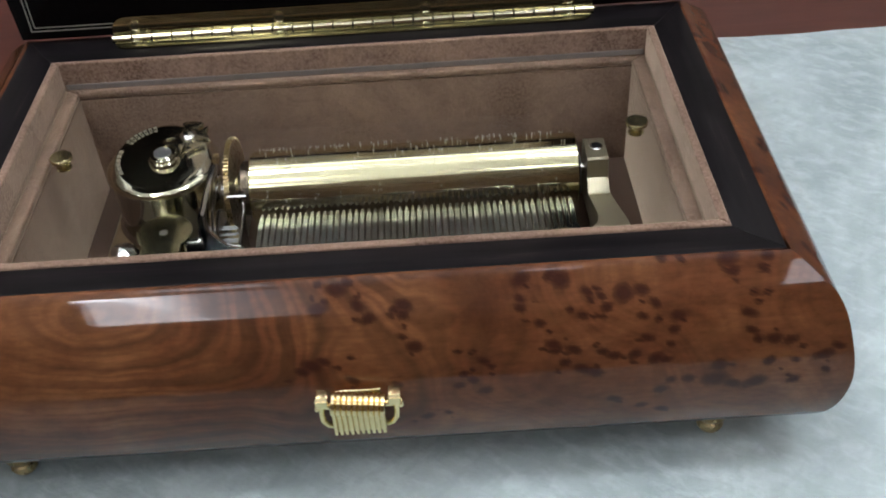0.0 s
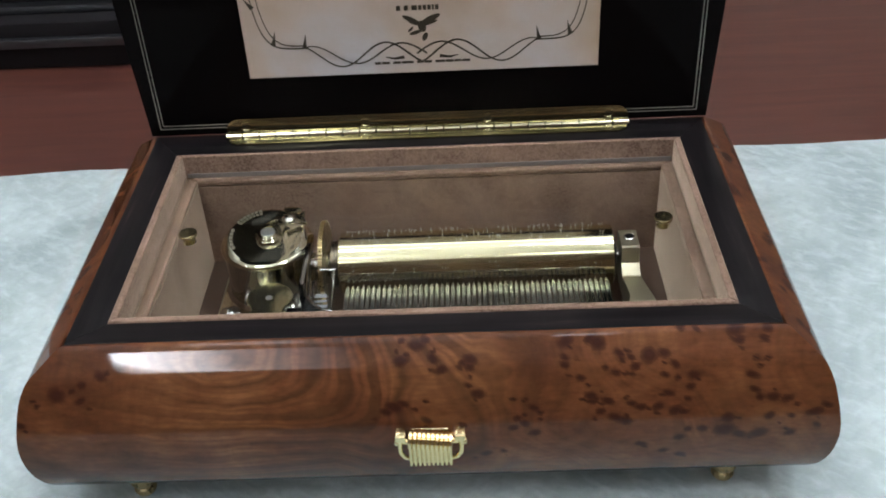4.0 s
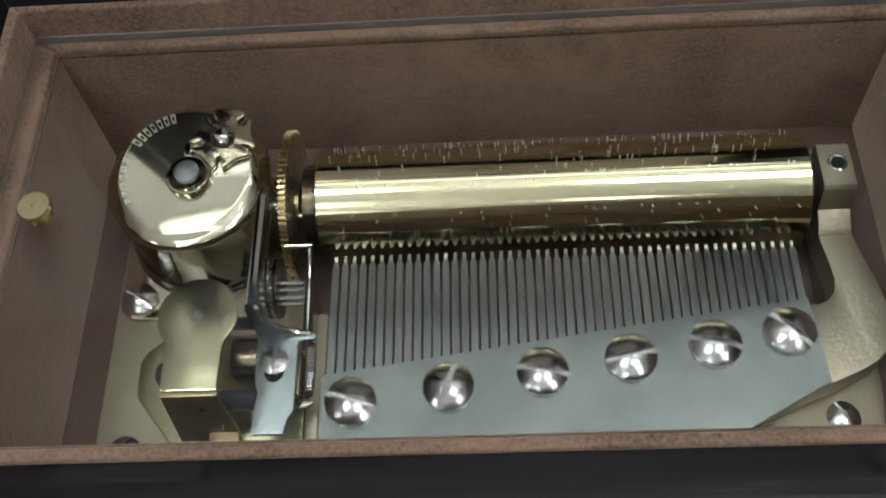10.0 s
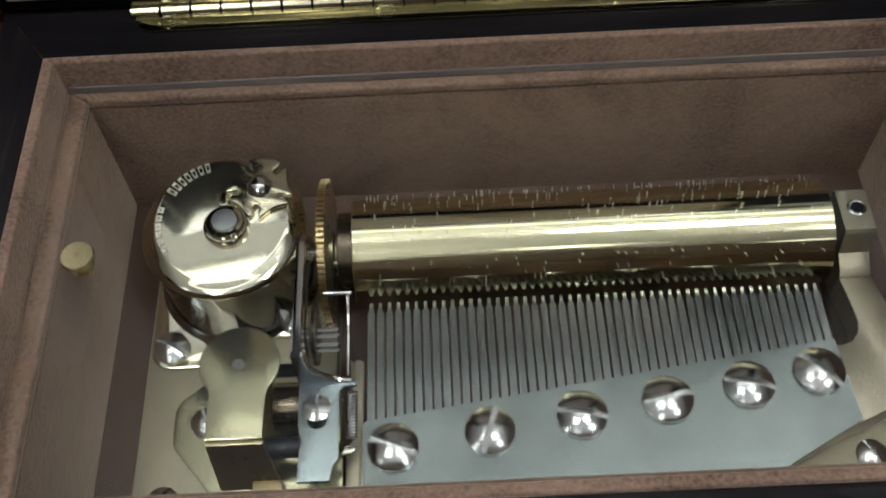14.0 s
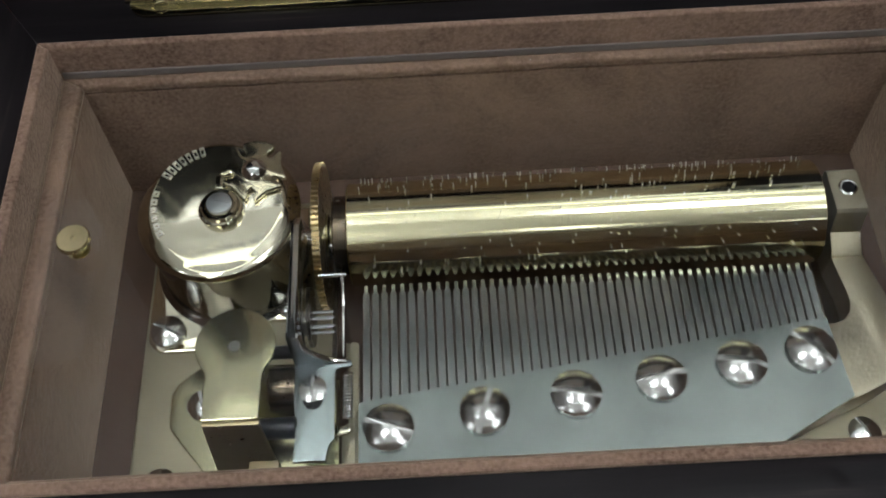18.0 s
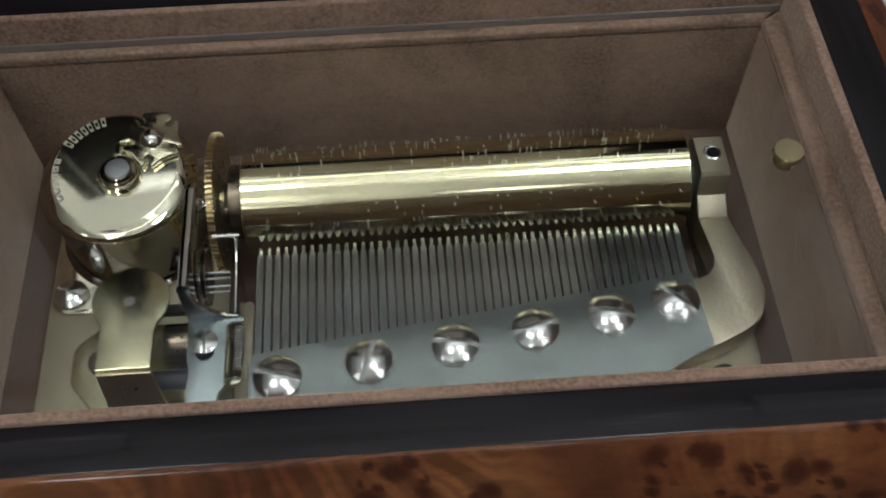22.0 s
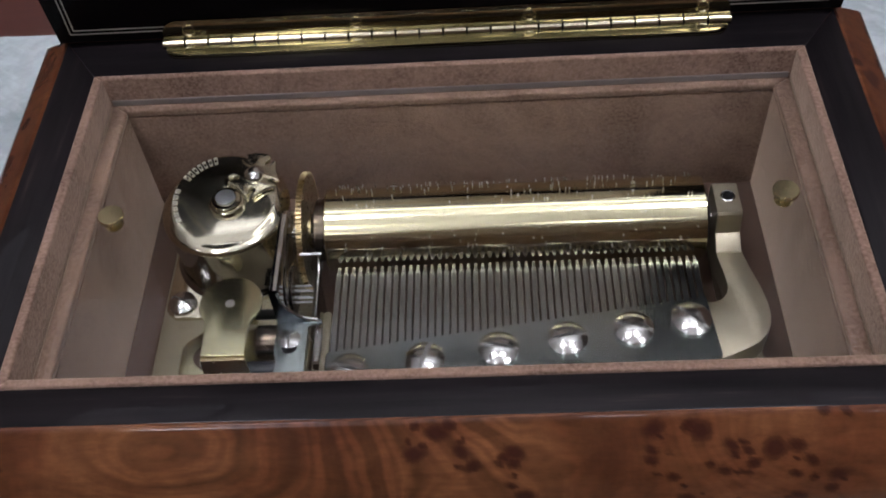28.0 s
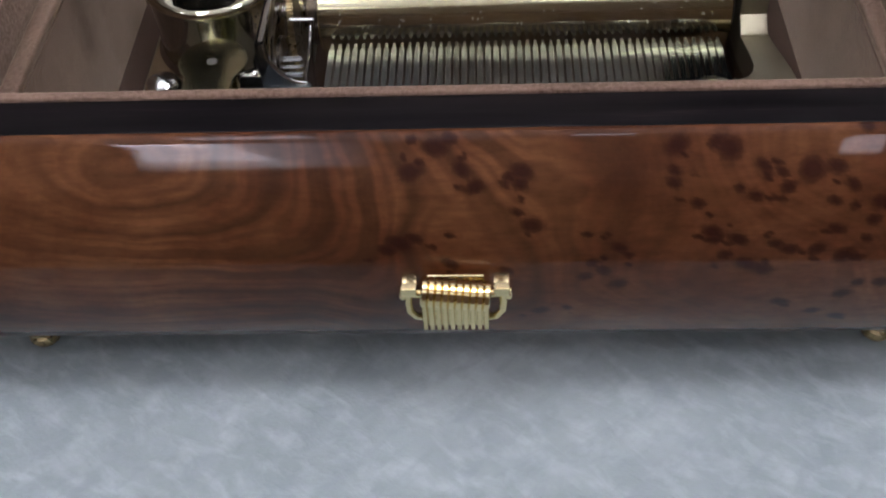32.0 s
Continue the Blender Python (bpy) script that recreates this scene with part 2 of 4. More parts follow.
def card_stock():
    m = mat("champagne_foil_card", (0.56, 0.50, 0.42), 0.5, 0.0, Specular_IOR_Level=0.25)
    w = noise_of(m, coords(m), 26, 3)
    f = noise_of(m, coords(m), 700, 3)
    # warm to bluish patches paint the foil's sheen into the card colour
    c = ramp(m, w, [(0.3, (0.50, 0.36, 0.24)), (0.48, (0.60, 0.50, 0.43)), (0.68, (0.60, 0.61, 0.65))])
    link(m, mixc(m, grey(m, f, 0, 0.15), c, (0.5, 0.45, 0.38)), pbsdf(m).inputs["Base Color"])
    return m


CARD = card_stock()
INK = mat("dark_bronze_ink", (0.055, 0.045, 0.03), 0.4, 0.3)


def cloth_material():
    m = mat("pale_plush_cloth", (0.60, 0.65, 0.70), 0.95)
    v = coords(m)
    patch = noise_of(m, coords(m, (1, 0.8, 1)), 20, 5, 0.6, 0.8)

    def fibres(angle, scale, stretch):
        turn = nd(m, "ShaderNodeVectorRotate")
        link(m, v, turn.inputs["Vector"])
        turn.inputs["Angle"].default_value = radians(angle)
        squash = nd(m, "ShaderNodeVectorMath", operation="MULTIPLY")
        link(m, turn.outputs[0], squash.inputs[0])
        squash.inputs[1].default_value = (stretch, 1, 1)
        return noise_of(m, squash.outputs[0], scale, 4, 0.6, 0.35)

    f1, f2, f3 = fibres(35, 260, 0.5), fibres(-40, 300, 0.5), fibres(5, 700, 0.5)
    c = mixc(m, grey(m, patch, 0, 1, 0.35, 0.68), (0.283, 0.353, 0.347), (0.50, 0.595, 0.585))
    c = mixc(m, grey(m, f1, 0, 0.4, 0.46, 0.70), c, (0.675, 0.79, 0.78))
    c = mixc(m, grey(m, f2, 0, 0.45, 0.48, 0.72), c, (0.30, 0.36, 0.385))
    c = mixc(m, grey(m, f3, 0, 0.3, 0.35, 0.7), c, (0.42, 0.48, 0.53))
    link(m, c, pbsdf(m).inputs["Base Color"])
    pbsdf(m).inputs["Sheen Weight"].default_value = 0.2
    both = nd(m, "ShaderNodeMath", operation="ADD")
    link(m, f1, both.inputs[0])
    link(m, f2, both.inputs[1])
    bump(m, both.outputs[0], 0.0006, 0.4)
    return m


CLOTH = cloth_material()


def table_wood():
    m = mat("red_mahogany_tabletop", (0.085, 0.028, 0.020), 0.38, coat=0.3)
    g = noise_of(m, coords(m, (0.12, 1, 1)), 130, 5, 0.6, 0.5)
    w = noise_of(m, coords(m), 7, 4)
    c = ramp(m, g, [(0.3, (0.050, 0.015, 0.0115)), (0.7, (0.096, 0.031, 0.021))])
    link(m, mixc(m, grey(m, w, 0, 0.4), c, (0.105, 0.040, 0.027)), pbsdf(m).inputs["Base Color"])
    bump(m, g, 0.0003, 0.15)
    return m


TABLE = table_wood()
CABINET = mat("black_satin_plastic", (0.008, 0.007, 0.008), 0.5, Specular_IOR_Level=0.2)
TRIM = metal("dull_grey_trim", (0.12, 0.12, 0.13), 0.35, (0.1, 1, 1), 500)
WALL = mat("cream_wall_paint", (0.6, 0.56, 0.5), 0.9)
link(WALL, mixc(WALL, grey(WALL, noise_of(WALL, coords(WALL), 3, 4), 0, 1), (0.56, 0.53, 0.48), (0.66, 0.62, 0.56)), pbsdf(WALL).inputs["Base Color"])
# walls out of view, kept dark so glossy surfaces mirror little light
WALL_DARK = mat("dark_unseen_wall", (0.22, 0.16, 0.12), 0.6)
link(WALL_DARK, mixc(WALL_DARK, grey(WALL_DARK, noise_of(WALL_DARK, coords(WALL_DARK, (1, 1, 0.1)), 9, 4), 0, 1), (0.17, 0.12, 0.09), (0.27, 0.20, 0.15)), pbsdf(WALL_DARK).inputs["Base Color"])
CEIL = mat("white_ceiling_board", (0.85, 0.85, 0.83), 0.9)
FLOOR = mat("grey_brown_carpet", (0.10, 0.085, 0.075), 0.95)
link(FLOOR, mixc(FLOOR, grey(FLOOR, noise_of(FLOOR, coords(FLOOR), 60, 4), 0, 1), (0.10, 0.088, 0.078), (0.15, 0.13, 0.115)), pbsdf(FLOOR).inputs["Base Color"])


def diffuser(name, power):
    m = mat(name, (0.9, 0.9, 0.9), 0.5)
    pbsdf(m).inputs["Emission Color"].default_value = (0.93, 0.98, 1.06, 1)
    pbsdf(m).inputs["Emission Strength"].default_value = power
    return m


# faint and wash glow: added, only to brighten the north ceiling
LAMP_FAINT, LAMP_WASH = diffuser("added_faint_diffuser", 1.0), diffuser("added_north_wash", 8.0)
LAMP_SOFT = diffuser("soft_lamp_diffuser", LAMP_POWER * 0.5)
LAMP_BRIGHT = diffuser("bright_lamp_diffuser", LAMP_POWER * 1.6)
LAMP, LAMP_DIM = diffuser("lamp_diffuser", LAMP_POWER), diffuser("large_lamp_diffuser", LAMP_POWER * 0.45)
LAMP_ENDED = diffuser("uneven_lamp_diffuser", LAMP_POWER)
_end = nd(LAMP_ENDED, "ShaderNodeSeparateXYZ")
link(LAMP_ENDED, coords(LAMP_ENDED), _end.inputs[0])
link(LAMP_ENDED, grey(LAMP_ENDED, ramp(LAMP_ENDED, grey(LAMP_ENDED, _end.outputs[0], 0, 1, -0.94, -0.30), [(0, (1, 1, 1)), (0.2, (0.62, 0.62, 0.62)), (0.5, (0.12, 0.12, 0.12)), (1, (0.01, 0.01, 0.01))]), 0, LAMP_POWER * 2.9, 0, 1), pbsdf(LAMP_ENDED).inputs["Emission Strength"])
LAMP_LONG = diffuser("long_lamp_diffuser", 4.0)
# glow added on top of each panel so the ceiling mirrors bright
LAMP_UP = diffuser("added_ceiling_glow", UP_POWER)
GLASS = bpy.data.materials.new("clear_cover_glass")
GLASS.use_nodes = True
_clear, _gloss = nd(GLASS, "ShaderNodeBsdfTransparent"), nd(GLASS, "ShaderNodeBsdfGlossy")
_clear.inputs["Color"].default_value = (0.97, 0.98, 0.97, 1)
_gloss.inputs["Roughness"].default_value = 0.0
_edge, _pane = nd(GLASS, "ShaderNodeLayerWeight"), nd(GLASS, "ShaderNodeMixShader")
_edge.inputs["Blend"].default_value = 0.5
_steep, _fres = nd(GLASS, "ShaderNodeMath", operation="POWER"), nd(GLASS, "ShaderNodeMath", operation="MULTIPLY_ADD")
link(GLASS, _edge.outputs["Facing"], _steep.inputs[0])
_steep.inputs[1].default_value = 5.0
link(GLASS, _steep.outputs[0], _fres.inputs[0])
_fres.inputs[1].default_value, _fres.inputs[2].default_value = 0.9, 0.014
link(GLASS, _fres.outputs[0], _pane.inputs[0])
link(GLASS, _clear.outputs[0], _pane.inputs[1])
link(GLASS, _gloss.outputs[0], _pane.inputs[2])
link(GLASS, _pane.outputs[0], GLASS.node_tree.nodes["Material Output"].inputs["Surface"])

GROUND = mat("ground_glass_edge", (0.21, 0.18, 0.165), 0.45, Specular_IOR_Level=0.25)

# ---- mesh helpers; all sizes below are in millimetres ----
MM = 0.001
BASE = {}


def thing(name, at, label, category, group=""):
    ob = new(name)
    ob.empty_display_size = 0.01
    ob.location = Vector(at) * MM
    BASE[ob] = Vector(at) * MM
    return tagged(ob, label, category, group)


def part(name, bm, material, parent=None, label="", sharp=20):
    """Links a bmesh (in mm, world places) as one mesh object under a thing or a part."""
    me = bpy.data.meshes.new(name)
    vs = [v.co for v in bm.verts]
    lo = Vector([min(v[i] for v in vs) for i in range(3)])
    hi = Vector([max(v[i] for v in vs) for i in range(3)])
    c = (lo + hi) / 2
    for v in bm.verts:
        v.co = (v.co - c) * MM
    bm.normal_update()
    bm.to_mesh(me)
    bm.free()
    me.materials.append(material)
    me.shade_smooth()
    if sharp:
        me.set_sharp_from_angle(angle=radians(sharp))
    ob = new(name, me)
    BASE[ob] = c * MM
    ob.location = c * MM - (BASE[parent] if parent else Vector())
    ob.parent = parent
    if label:
        tagged(ob, label)
    return ob


def again(ob, at, parent, turn=None):
    """Another piece on the same mesh with its middle at a place in mm."""
    o = new(ob.name.split(".")[0], ob.data)
    BASE[o] = Vector(at) * MM
    o.location = Vector(at) * MM - (BASE[parent] if parent else Vector())
    if turn:
        o.rotation_euler = turn
    o.parent = parent
    return o


def box(bm, x0, x1, y0, y1, z0, z1, bevel=0.0, seg=2):
    r = bmesh.ops.create_cube(bm, size=1)["verts"]
    for v in r:
        v.co = Vector(((x0 + x1) / 2 + v.co.x * (x1 - x0), (y0 + y1) / 2 + v.co.y * (y1 - y0), (z0 + z1) / 2 + v.co.z * (z1 - z0)))
    if bevel:
        bmesh.ops.bevel(bm, geom=list({e for v in r for e in v.link_edges}), offset=bevel, segments=seg, affect="EDGES", profile=0.6)
    return bm


def boxed(*a, **k):
    return box(bmesh.new(), *a, **k)


def lathe(bm, at, axis, profile, seg=32):
    """Turns (radius, height) pairs round an axis through a place."""
    at, axis = Vector(at), Vector(axis).normalized()
    q = Vector((0, 0, 1)).rotation_difference(axis)
    rings = []
    for r, h in profile:
        if r < 1e-6:
            rings.append([bm.verts.new(at + q @ Vector((0, 0, h)))])
        else:
            rings.append([bm.verts.new(at + q @ Vector((r * math.cos(2 * math.pi * i / seg), r * math.sin(2 * math.pi * i / seg), h))) for i in range(seg)])
    for a, b in zip(rings, rings[1:]):
        for i in range(seg):
            j = (i + 1) % seg
            if len(a) == 1 and len(b) > 1:
                bm.faces.new((a[0], b[j], b[i])[::-1])
            elif len(b) == 1 and len(a) > 1:
                bm.faces.new((a[i], a[j], b[0]))
            elif len(a) > 1:
                bm.faces.new((a[i], a[j], b[j], b[i]))
    if len(rings[0]) > 1:
        bm.faces.new(rings[0][::-1])
    if len(rings[-1]) > 1:
        bm.faces.new(rings[-1])
    return bm


def turned(at, axis, profile, seg=32):
    return lathe(bmesh.new(), at, axis, profile, seg)


def rod(bm, a, b, r, seg=12):
    a, b = Vector(a), Vector(b)
    n = (b - a).length
    e = min(r * 0.25, n * 0.2)
    return lathe(bm, a, b - a, [(r - e, 0), (r, e), (r, n - e), (r - e, n)], seg)


def tube(bm, pts, r, seg=8):
    """A round wire through points."""
    pts = [Vector(p) for p in pts]
    rings, side = [], None
    for i, p in enumerate(pts):
        d = (pts[min(i + 1, len(pts) - 1)] - pts[max(i - 1, 0)]).normalized()
        if side is None:
            side = d.orthogonal().normalized()
        side = (side - side.dot(d) * d).normalized()
        up = d.cross(side)
        rings.append([bm.verts.new(p + r * (math.cos(2 * math.pi * k / seg) * side + math.sin(2 * math.pi * k / seg) * up)) for k in range(seg)])
    for a, b in zip(rings, rings[1:]):
        for k in range(seg):
            j = (k + 1) % seg
            bm.faces.new((a[k], a[j], b[j], b[k]))
    bm.faces.new(rings[0][::-1])
    bm.faces.new(rings[-1])
    return bm


def plate(outline, lo, hi, axis="z", bevel=0.25, seg=2):
    """A sheet cut to an outline. axis z: outline in x, y; axis y: in x, z; axis x: in y, z."""
    bm = bmesh.new()

    def put(a, b, c):
        return {"z": (a, b, c), "y": (a, c, b), "x": (c, a, b)}[axis]

    bot = [bm.verts.new(put(a, b, lo)) for a, b in outline]
    top = [bm.verts.new(put(a, b, hi)) for a, b in outline]
    n = len(outline)
    f1, f2 = bm.faces.new(bot[::-1]), bm.faces.new(top)
    for i in range(n):
        bm.faces.new((bot[i], bot[(i + 1) % n], top[(i + 1) % n], top[i]))
    bmesh.ops.recalc_face_normals(bm, faces=bm.faces)
    if bevel:
        bmesh.ops.bevel(bm, geom=list(set(f1.edges) | set(f2.edges)), offset=bevel, segments=seg, affect="EDGES", profile=0.6)
    return bm


def arc(cx, cy, r, a0, a1, n=10):
    return [(cx + r * math.cos(radians(a0 + (a1 - a0) * i / n)), cy + r * math.sin(radians(a0 + (a1 - a0) * i / n))) for i in range(n + 1)]


def slotted(at, r, rise, turn, skirt=0.8, width=0.14, deep=1.35):
    """A domed screw head with a slot cut across it."""
    bm = bmesh.new()
    n, m = 40, 9
    at, c, s = Vector(at), math.cos(radians(turn)), math.sin(radians(turn))
    grid = {}
    half = r * width / 2
    xs = sorted({-r, -0.92 * r, -0.8 * r, -0.6 * r, -0.4 * r, -0.2 * r, -half - 0.03 * r, -half, half, half + 0.03 * r, 0.2 * r, 0.4 * r, 0.6 * r, 0.8 * r, 0.92 * r, r})
    for i, u in enumerate(xs):
        w = math.sqrt(max(r * r - u * u, 0.0))
        for k in range(m + 1):
            v = w * (2 * k / m - 1) if w > 0 else 0
            z = rise * (1 - (u * u + v * v) / (r * r)) ** 1.0 if u * u + v * v < r * r else 0
            if abs(u) <= half + 1e-6:
                z = min(z, rise - deep * rise)
            grid[i, k] = bm.verts.new(at + Vector((c * u - s * v, s * u + c * v, z)))
    for i in range(len(xs) - 1):
        for k in range(m):
            q = [grid[i, k], grid[i + 1, k], grid[i + 1, k + 1], grid[i, k + 1]]
            try:
                bm.faces.new(q)
            except ValueError:
                pass
    bmesh.ops.remove_doubles(bm, verts=bm.verts, dist=1e-4)
    lathe(bm, at + Vector((0, 0, -skirt)), (0, 0, 1), [(r * 0.97, 0), (r, 0.12), (r, skirt)], 40)
    return bm


# ---- the room, unseen, plain and closed ----
def room():
    x0, x1, y0, y1, z0, z1 = -2600, 2600, -2600, 2400, -740, 2260
    for name, dims, m in (("floor", (x0, x1, y0, y1, z0 - 100, z0), FLOOR), ("ceiling", (x0, x1, y0, y1, z1, z1 + 100), CEIL),
                          ("wall_north", (x0 - 100, x1 + 100, y1, y1 + 100, z0, z1), WALL), ("wall_south", (x0 - 100, x1 + 100, y0 - 100, y0, z0, z1), WALL_DARK),
                          ("wall_east", (x1, x1 + 100, y0, y1, z0, z1), WALL_DARK), ("wall_west", (x0 - 100, x0, y0, y1, z0, z1), WALL_DARK)):
        tagged(part(name, boxed(*dims), m), kind="structure")


def ceiling_lamp(x, y, w, d, glow, cut=None, wash=None):
    """A hanging panel out of view; cut: how much of its south-west corner is taken off, along and across."""
    z = 1690
    t = thing("ceiling_lamp", (x, y, z), "white rectangular hanging light panel, out of view, switched on", "ceiling lamp", "ceiling lamps")
    for sx in (-0.35, 0.35):
        part("hanger", turned((x + sx * w, y, z), (0, 0, 1), [(3, 0), (3, 569)], 10), TRIM, t)
    a, b = cut or (4, 4)
    part("diffuser", plate([(x - w / 2 + a, y - d / 2), (x + w / 2, y - d / 2), (x + w / 2, y + d / 2), (x - w / 2, y + d / 2), (x - w / 2, y - d / 2 + b)], z - 28, z - 12, "z", 3), glow, t)
    # added upward glow, a fill for the ceiling above
    part("added_uplight", boxed(x - w / 2 + 8, x + w / 2 - 8, y - d / 2 + 8, y + d / 2 - 8, z - 11, z - 4, bevel=2), wash or LAMP_UP, t, "added upward glow that brightens the ceiling")
    bm = bmesh.new()
    for a in ((x - w / 2 - 20, x + w / 2 + 20, y - d / 2 - 20, y - d / 2), (x - w / 2 - 20, x + w / 2 + 20, y + d / 2, y + d / 2 + 20),
              (x - w / 2 - 20, x - w / 2, y - d / 2, y + d / 2), (x + w / 2, x + w / 2 + 20, y - d / 2, y + d / 2)):
        box(bm, *a, z - 35, z, bevel=2)
    part("frame", bm, CEIL, t)


room()
ceiling_lamp(-620, -1960, 640, 300, LAMP_ENDED, (440, 235))
for lx, ly, lw, ld, glow in ((965, -1990, 110, 180, LAMP_DIM), (-480, -1080, 260, 380, LAMP_SOFT), (255, -1440, 140, 220, LAMP_SOFT),
                             (920, -700, 240, 340, LAMP_BRIGHT), (-430, -150, 290, 290, LAMP_BRIGHT), (420, -150, 290, 290, LAMP_BRIGHT), (-1400, -800, 200, 300, LAMP)):
    ceiling_lamp(lx, ly, lw, ld, glow)
ceiling_lamp(250, 360, 1700, 110, LAMP_LONG)
# three added panels that only wash the north ceiling with light
for lx, ly in ((-900, 1000), (1000, 900), (100, 1500)):
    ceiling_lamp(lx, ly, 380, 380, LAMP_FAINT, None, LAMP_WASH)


# ---- table, cloth and the dark cabinet behind ----
def table():
    t = thing("table", (0, 0, -740), "red-brown mahogany table under the pale cloth", "table")
    part("tabletop", boxed(-800, 800, -150, 620, -30, -1.2, bevel=2), TABLE, t)
    for x in (-740, 740):
        for y in (-100, 560):
            part("leg", boxed(x - 30, x + 30, y - 30, y + 30, -740, -30, bevel=3), TABLE, t)


def cloth():
    bm = bmesh.new()
    nx, ny = 190, 90
    vs = []
    for j in range(ny + 1):
        for i in range(nx + 1):
            x = -330 + 660 * i / nx
            back = 121.5 + 1.6 * noise.noise((x * 0.02, 3, 0)) - max(0, -x - 140) * 0.10
            y = -146 + (back + 146) * j / ny
            z = 0.55 * noise.noise((x * 0.03, y * 0.03, 1)) + 0.25 * noise.noise((x * 0.12, y * 0.12, 5)) - 0.5
            if j == ny:
                z -= 0.5
            vs.append(bm.verts.new((x, y, min(z, -0.05))))
    w = nx + 1
    for j in range(ny):
        for i in range(nx):
            bm.faces.new((vs[j * w + i], vs[j * w + i + 1], vs[(j + 1) * w + i + 1], vs[(j + 1) * w + i]))
    edge = [e for e in bm.edges if e.is_boundary]
    r = bmesh.ops.extrude_edge_only(bm, edges=edge)
    for v in r["geom"]:
        if isinstance(v, bmesh.types.BMVert):
            v.co.z = -1.25
    ob = part("cloth", bm, CLOTH, None, sharp=60)
    tagged(ob, "pale blue-white plush cloth spread on the table", "cloth")


def cabinet():
    t = thing("equipment_case", (-300, 250, -1.2), "low black equipment case with grey metal trim strips", "case")
    part("body", boxed(-620, -118, 216, 400, -1.2, 22, bevel=2), CABINET, t)
    part("upper_body", boxed(-620, -120, 232, 400, 22, 80, bevel=2), CABINET, t)
    part("trim_strip", boxed(-618, -119, 213, 218, 10.5, 15, bevel=0.8), TRIM, t)
    part("trim_strip", boxed(-618, -119, 226, 234, 22, 26, bevel=0.8), TRIM, t)


table()
cloth()
cabinet()

# ---- the music box ----
RIM_Z, LX, LY = 52.2, 75.5, 39.0          # top of the rim; half width and depth of the lined opening
BX, BF, BB = 84.3, -46.5, 51.0            # outer edges of the ebony border: sides, front, back
PROFILE = [(0, 52.2), (0.35, 52.12), (0.7, 51.85), (0.95, 51.6), (3.4, 48.85), (5.8, 46.15), (6.05, 45.85), (6.35, 45.4), (9.0, 39.8), (11.1, 33), (11.7, 27.5), (11.2, 21), (10.1, 17), (8, 12.6), (4.5, 8.8), (0, 7.2)]


def swell(d):
    """The sides swell more than the front, most of all along the bevel."""
    u = min(max((d - 5) / 6.7, 0), 1)
    return d * (1.45 - 0.29 * u * u * (3 - 2 * u))


def profile_curve(n=64):
    """The moulded outline of the box wall: outward swell and height, evenly stepped along its length."""
    p = np.array(PROFILE, float)
    t = np.r_[0, np.cumsum(np.hypot(*np.diff(p, axis=0).T))]
    s = np.linspace(0, t[-1], 500)
    q = np.c_[np.interp(s, t, p[:, 0]), np.interp(s, t, p[:, 1])]
    wide = np.interp(s, (6, 11), (0.38, 2.2))[:, None]    # a crisp bevel above, a soft swell below
    k = np.exp(-((s[:, None] - s[None]) ** 2) / (2 * wide**2))
    q = (k / k.sum(1, keepdims=True)) @ q
    return np.c_[np.interp(np.linspace(0, t[-1], n + 1), s, q[:, 0]), np.interp(np.linspace(0, t[-1], n + 1), s, q[:, 1])]


# dark eyes of the front veneer: place along, height, width
LEFT_EYES = [(-85.9, 43.1, 3), (-79.7, 45.1, 1.6), (-80.4, 41.7, 1.6), (-75.1, 46.7, 2), (-95.6, 36.2, 1.6), (-82.2, 43.9, 1.2), (-90.8, 40.8, 1.2)]
CENTRE_EYES = [(-4.3, 51.4, 1.2), (-1.0, 50.5, 2.2), (1.2, 51.4, 1.6), (-4.5, 47.9, 2), (-3.2, 48.9, 1.2), (2.9, 48.0, 2), (4.8, 46.1, 2), (9.9, 47.2, 1.5), (11.6, 47.8, 1.8), (11.3, 46.4, 1.5), (9.0, 46.5, 1.2), (11.0, 42.6, 1.2), (13.0, 40.6, 2.4), (-6.6, 38.2, 2.6), (-8.6, 37.0, 1.8), (-4.2, 38.8, 1.5), (-1.7, 37.4, 0.9), (1.0, 34.6, 2), (9.3, 33.2, 1.6), (23.9, 38.9, 1.2), (26.1, 37.0, 1.6), (27.5, 35.7, 1.2), (22.2, 34.5, 1.7), (23.8, 33.1, 1.7), (21.2, 31.9, 1.5), (26.4, 30.3, 2), (14.6, 23.9, 1.5), (18.8, 24.7, 1.3)]
RING_EYES = [(33.8, 50.4, 2.4), (41.1, 50.0, 2.6), (39.2, 50.6, 1.6), (33.4, 47.7, 1.2), (33.3, 46.3, 1.2), (37.0, 43.6, 1.4), (38.6, 41.9, 1), (39.4, 39.4, 2.3), (40.2, 38.3, 1.6), (43.3, 38.2, 1.9), (41.6, 35.7, 1.8), (45.1, 34.0, 2), (47.4, 33.1, 2), (48.7, 37.4, 1.5), (50.9, 36.5, 1.6), (52.9, 36.0, 1), (54.7, 36.5, 2.3), (57.1, 39.7, 1.7), (58.8, 35.5, 2), (60.8, 35.1, 1.6), (61.6, 38.2, 1.5), (62.2, 41.0, 1.7), (62.9, 43.5, 2), (59.4, 43.0, 1.2), (56.4, 43.8, 1.4), (58.7, 45.9, 1.6), (52.9, 47.6, 3), (56.1, 48.0, 2), (49.6, 45.7, 1.7), (48.7, 47.3, 1.2), (46.0, 48.1, 1.6), (46.6, 46.9, 1.1), (45.2, 44.5, 1.2), (47.3, 44.2, 1.1), (42.7, 45.6, 1.1)]
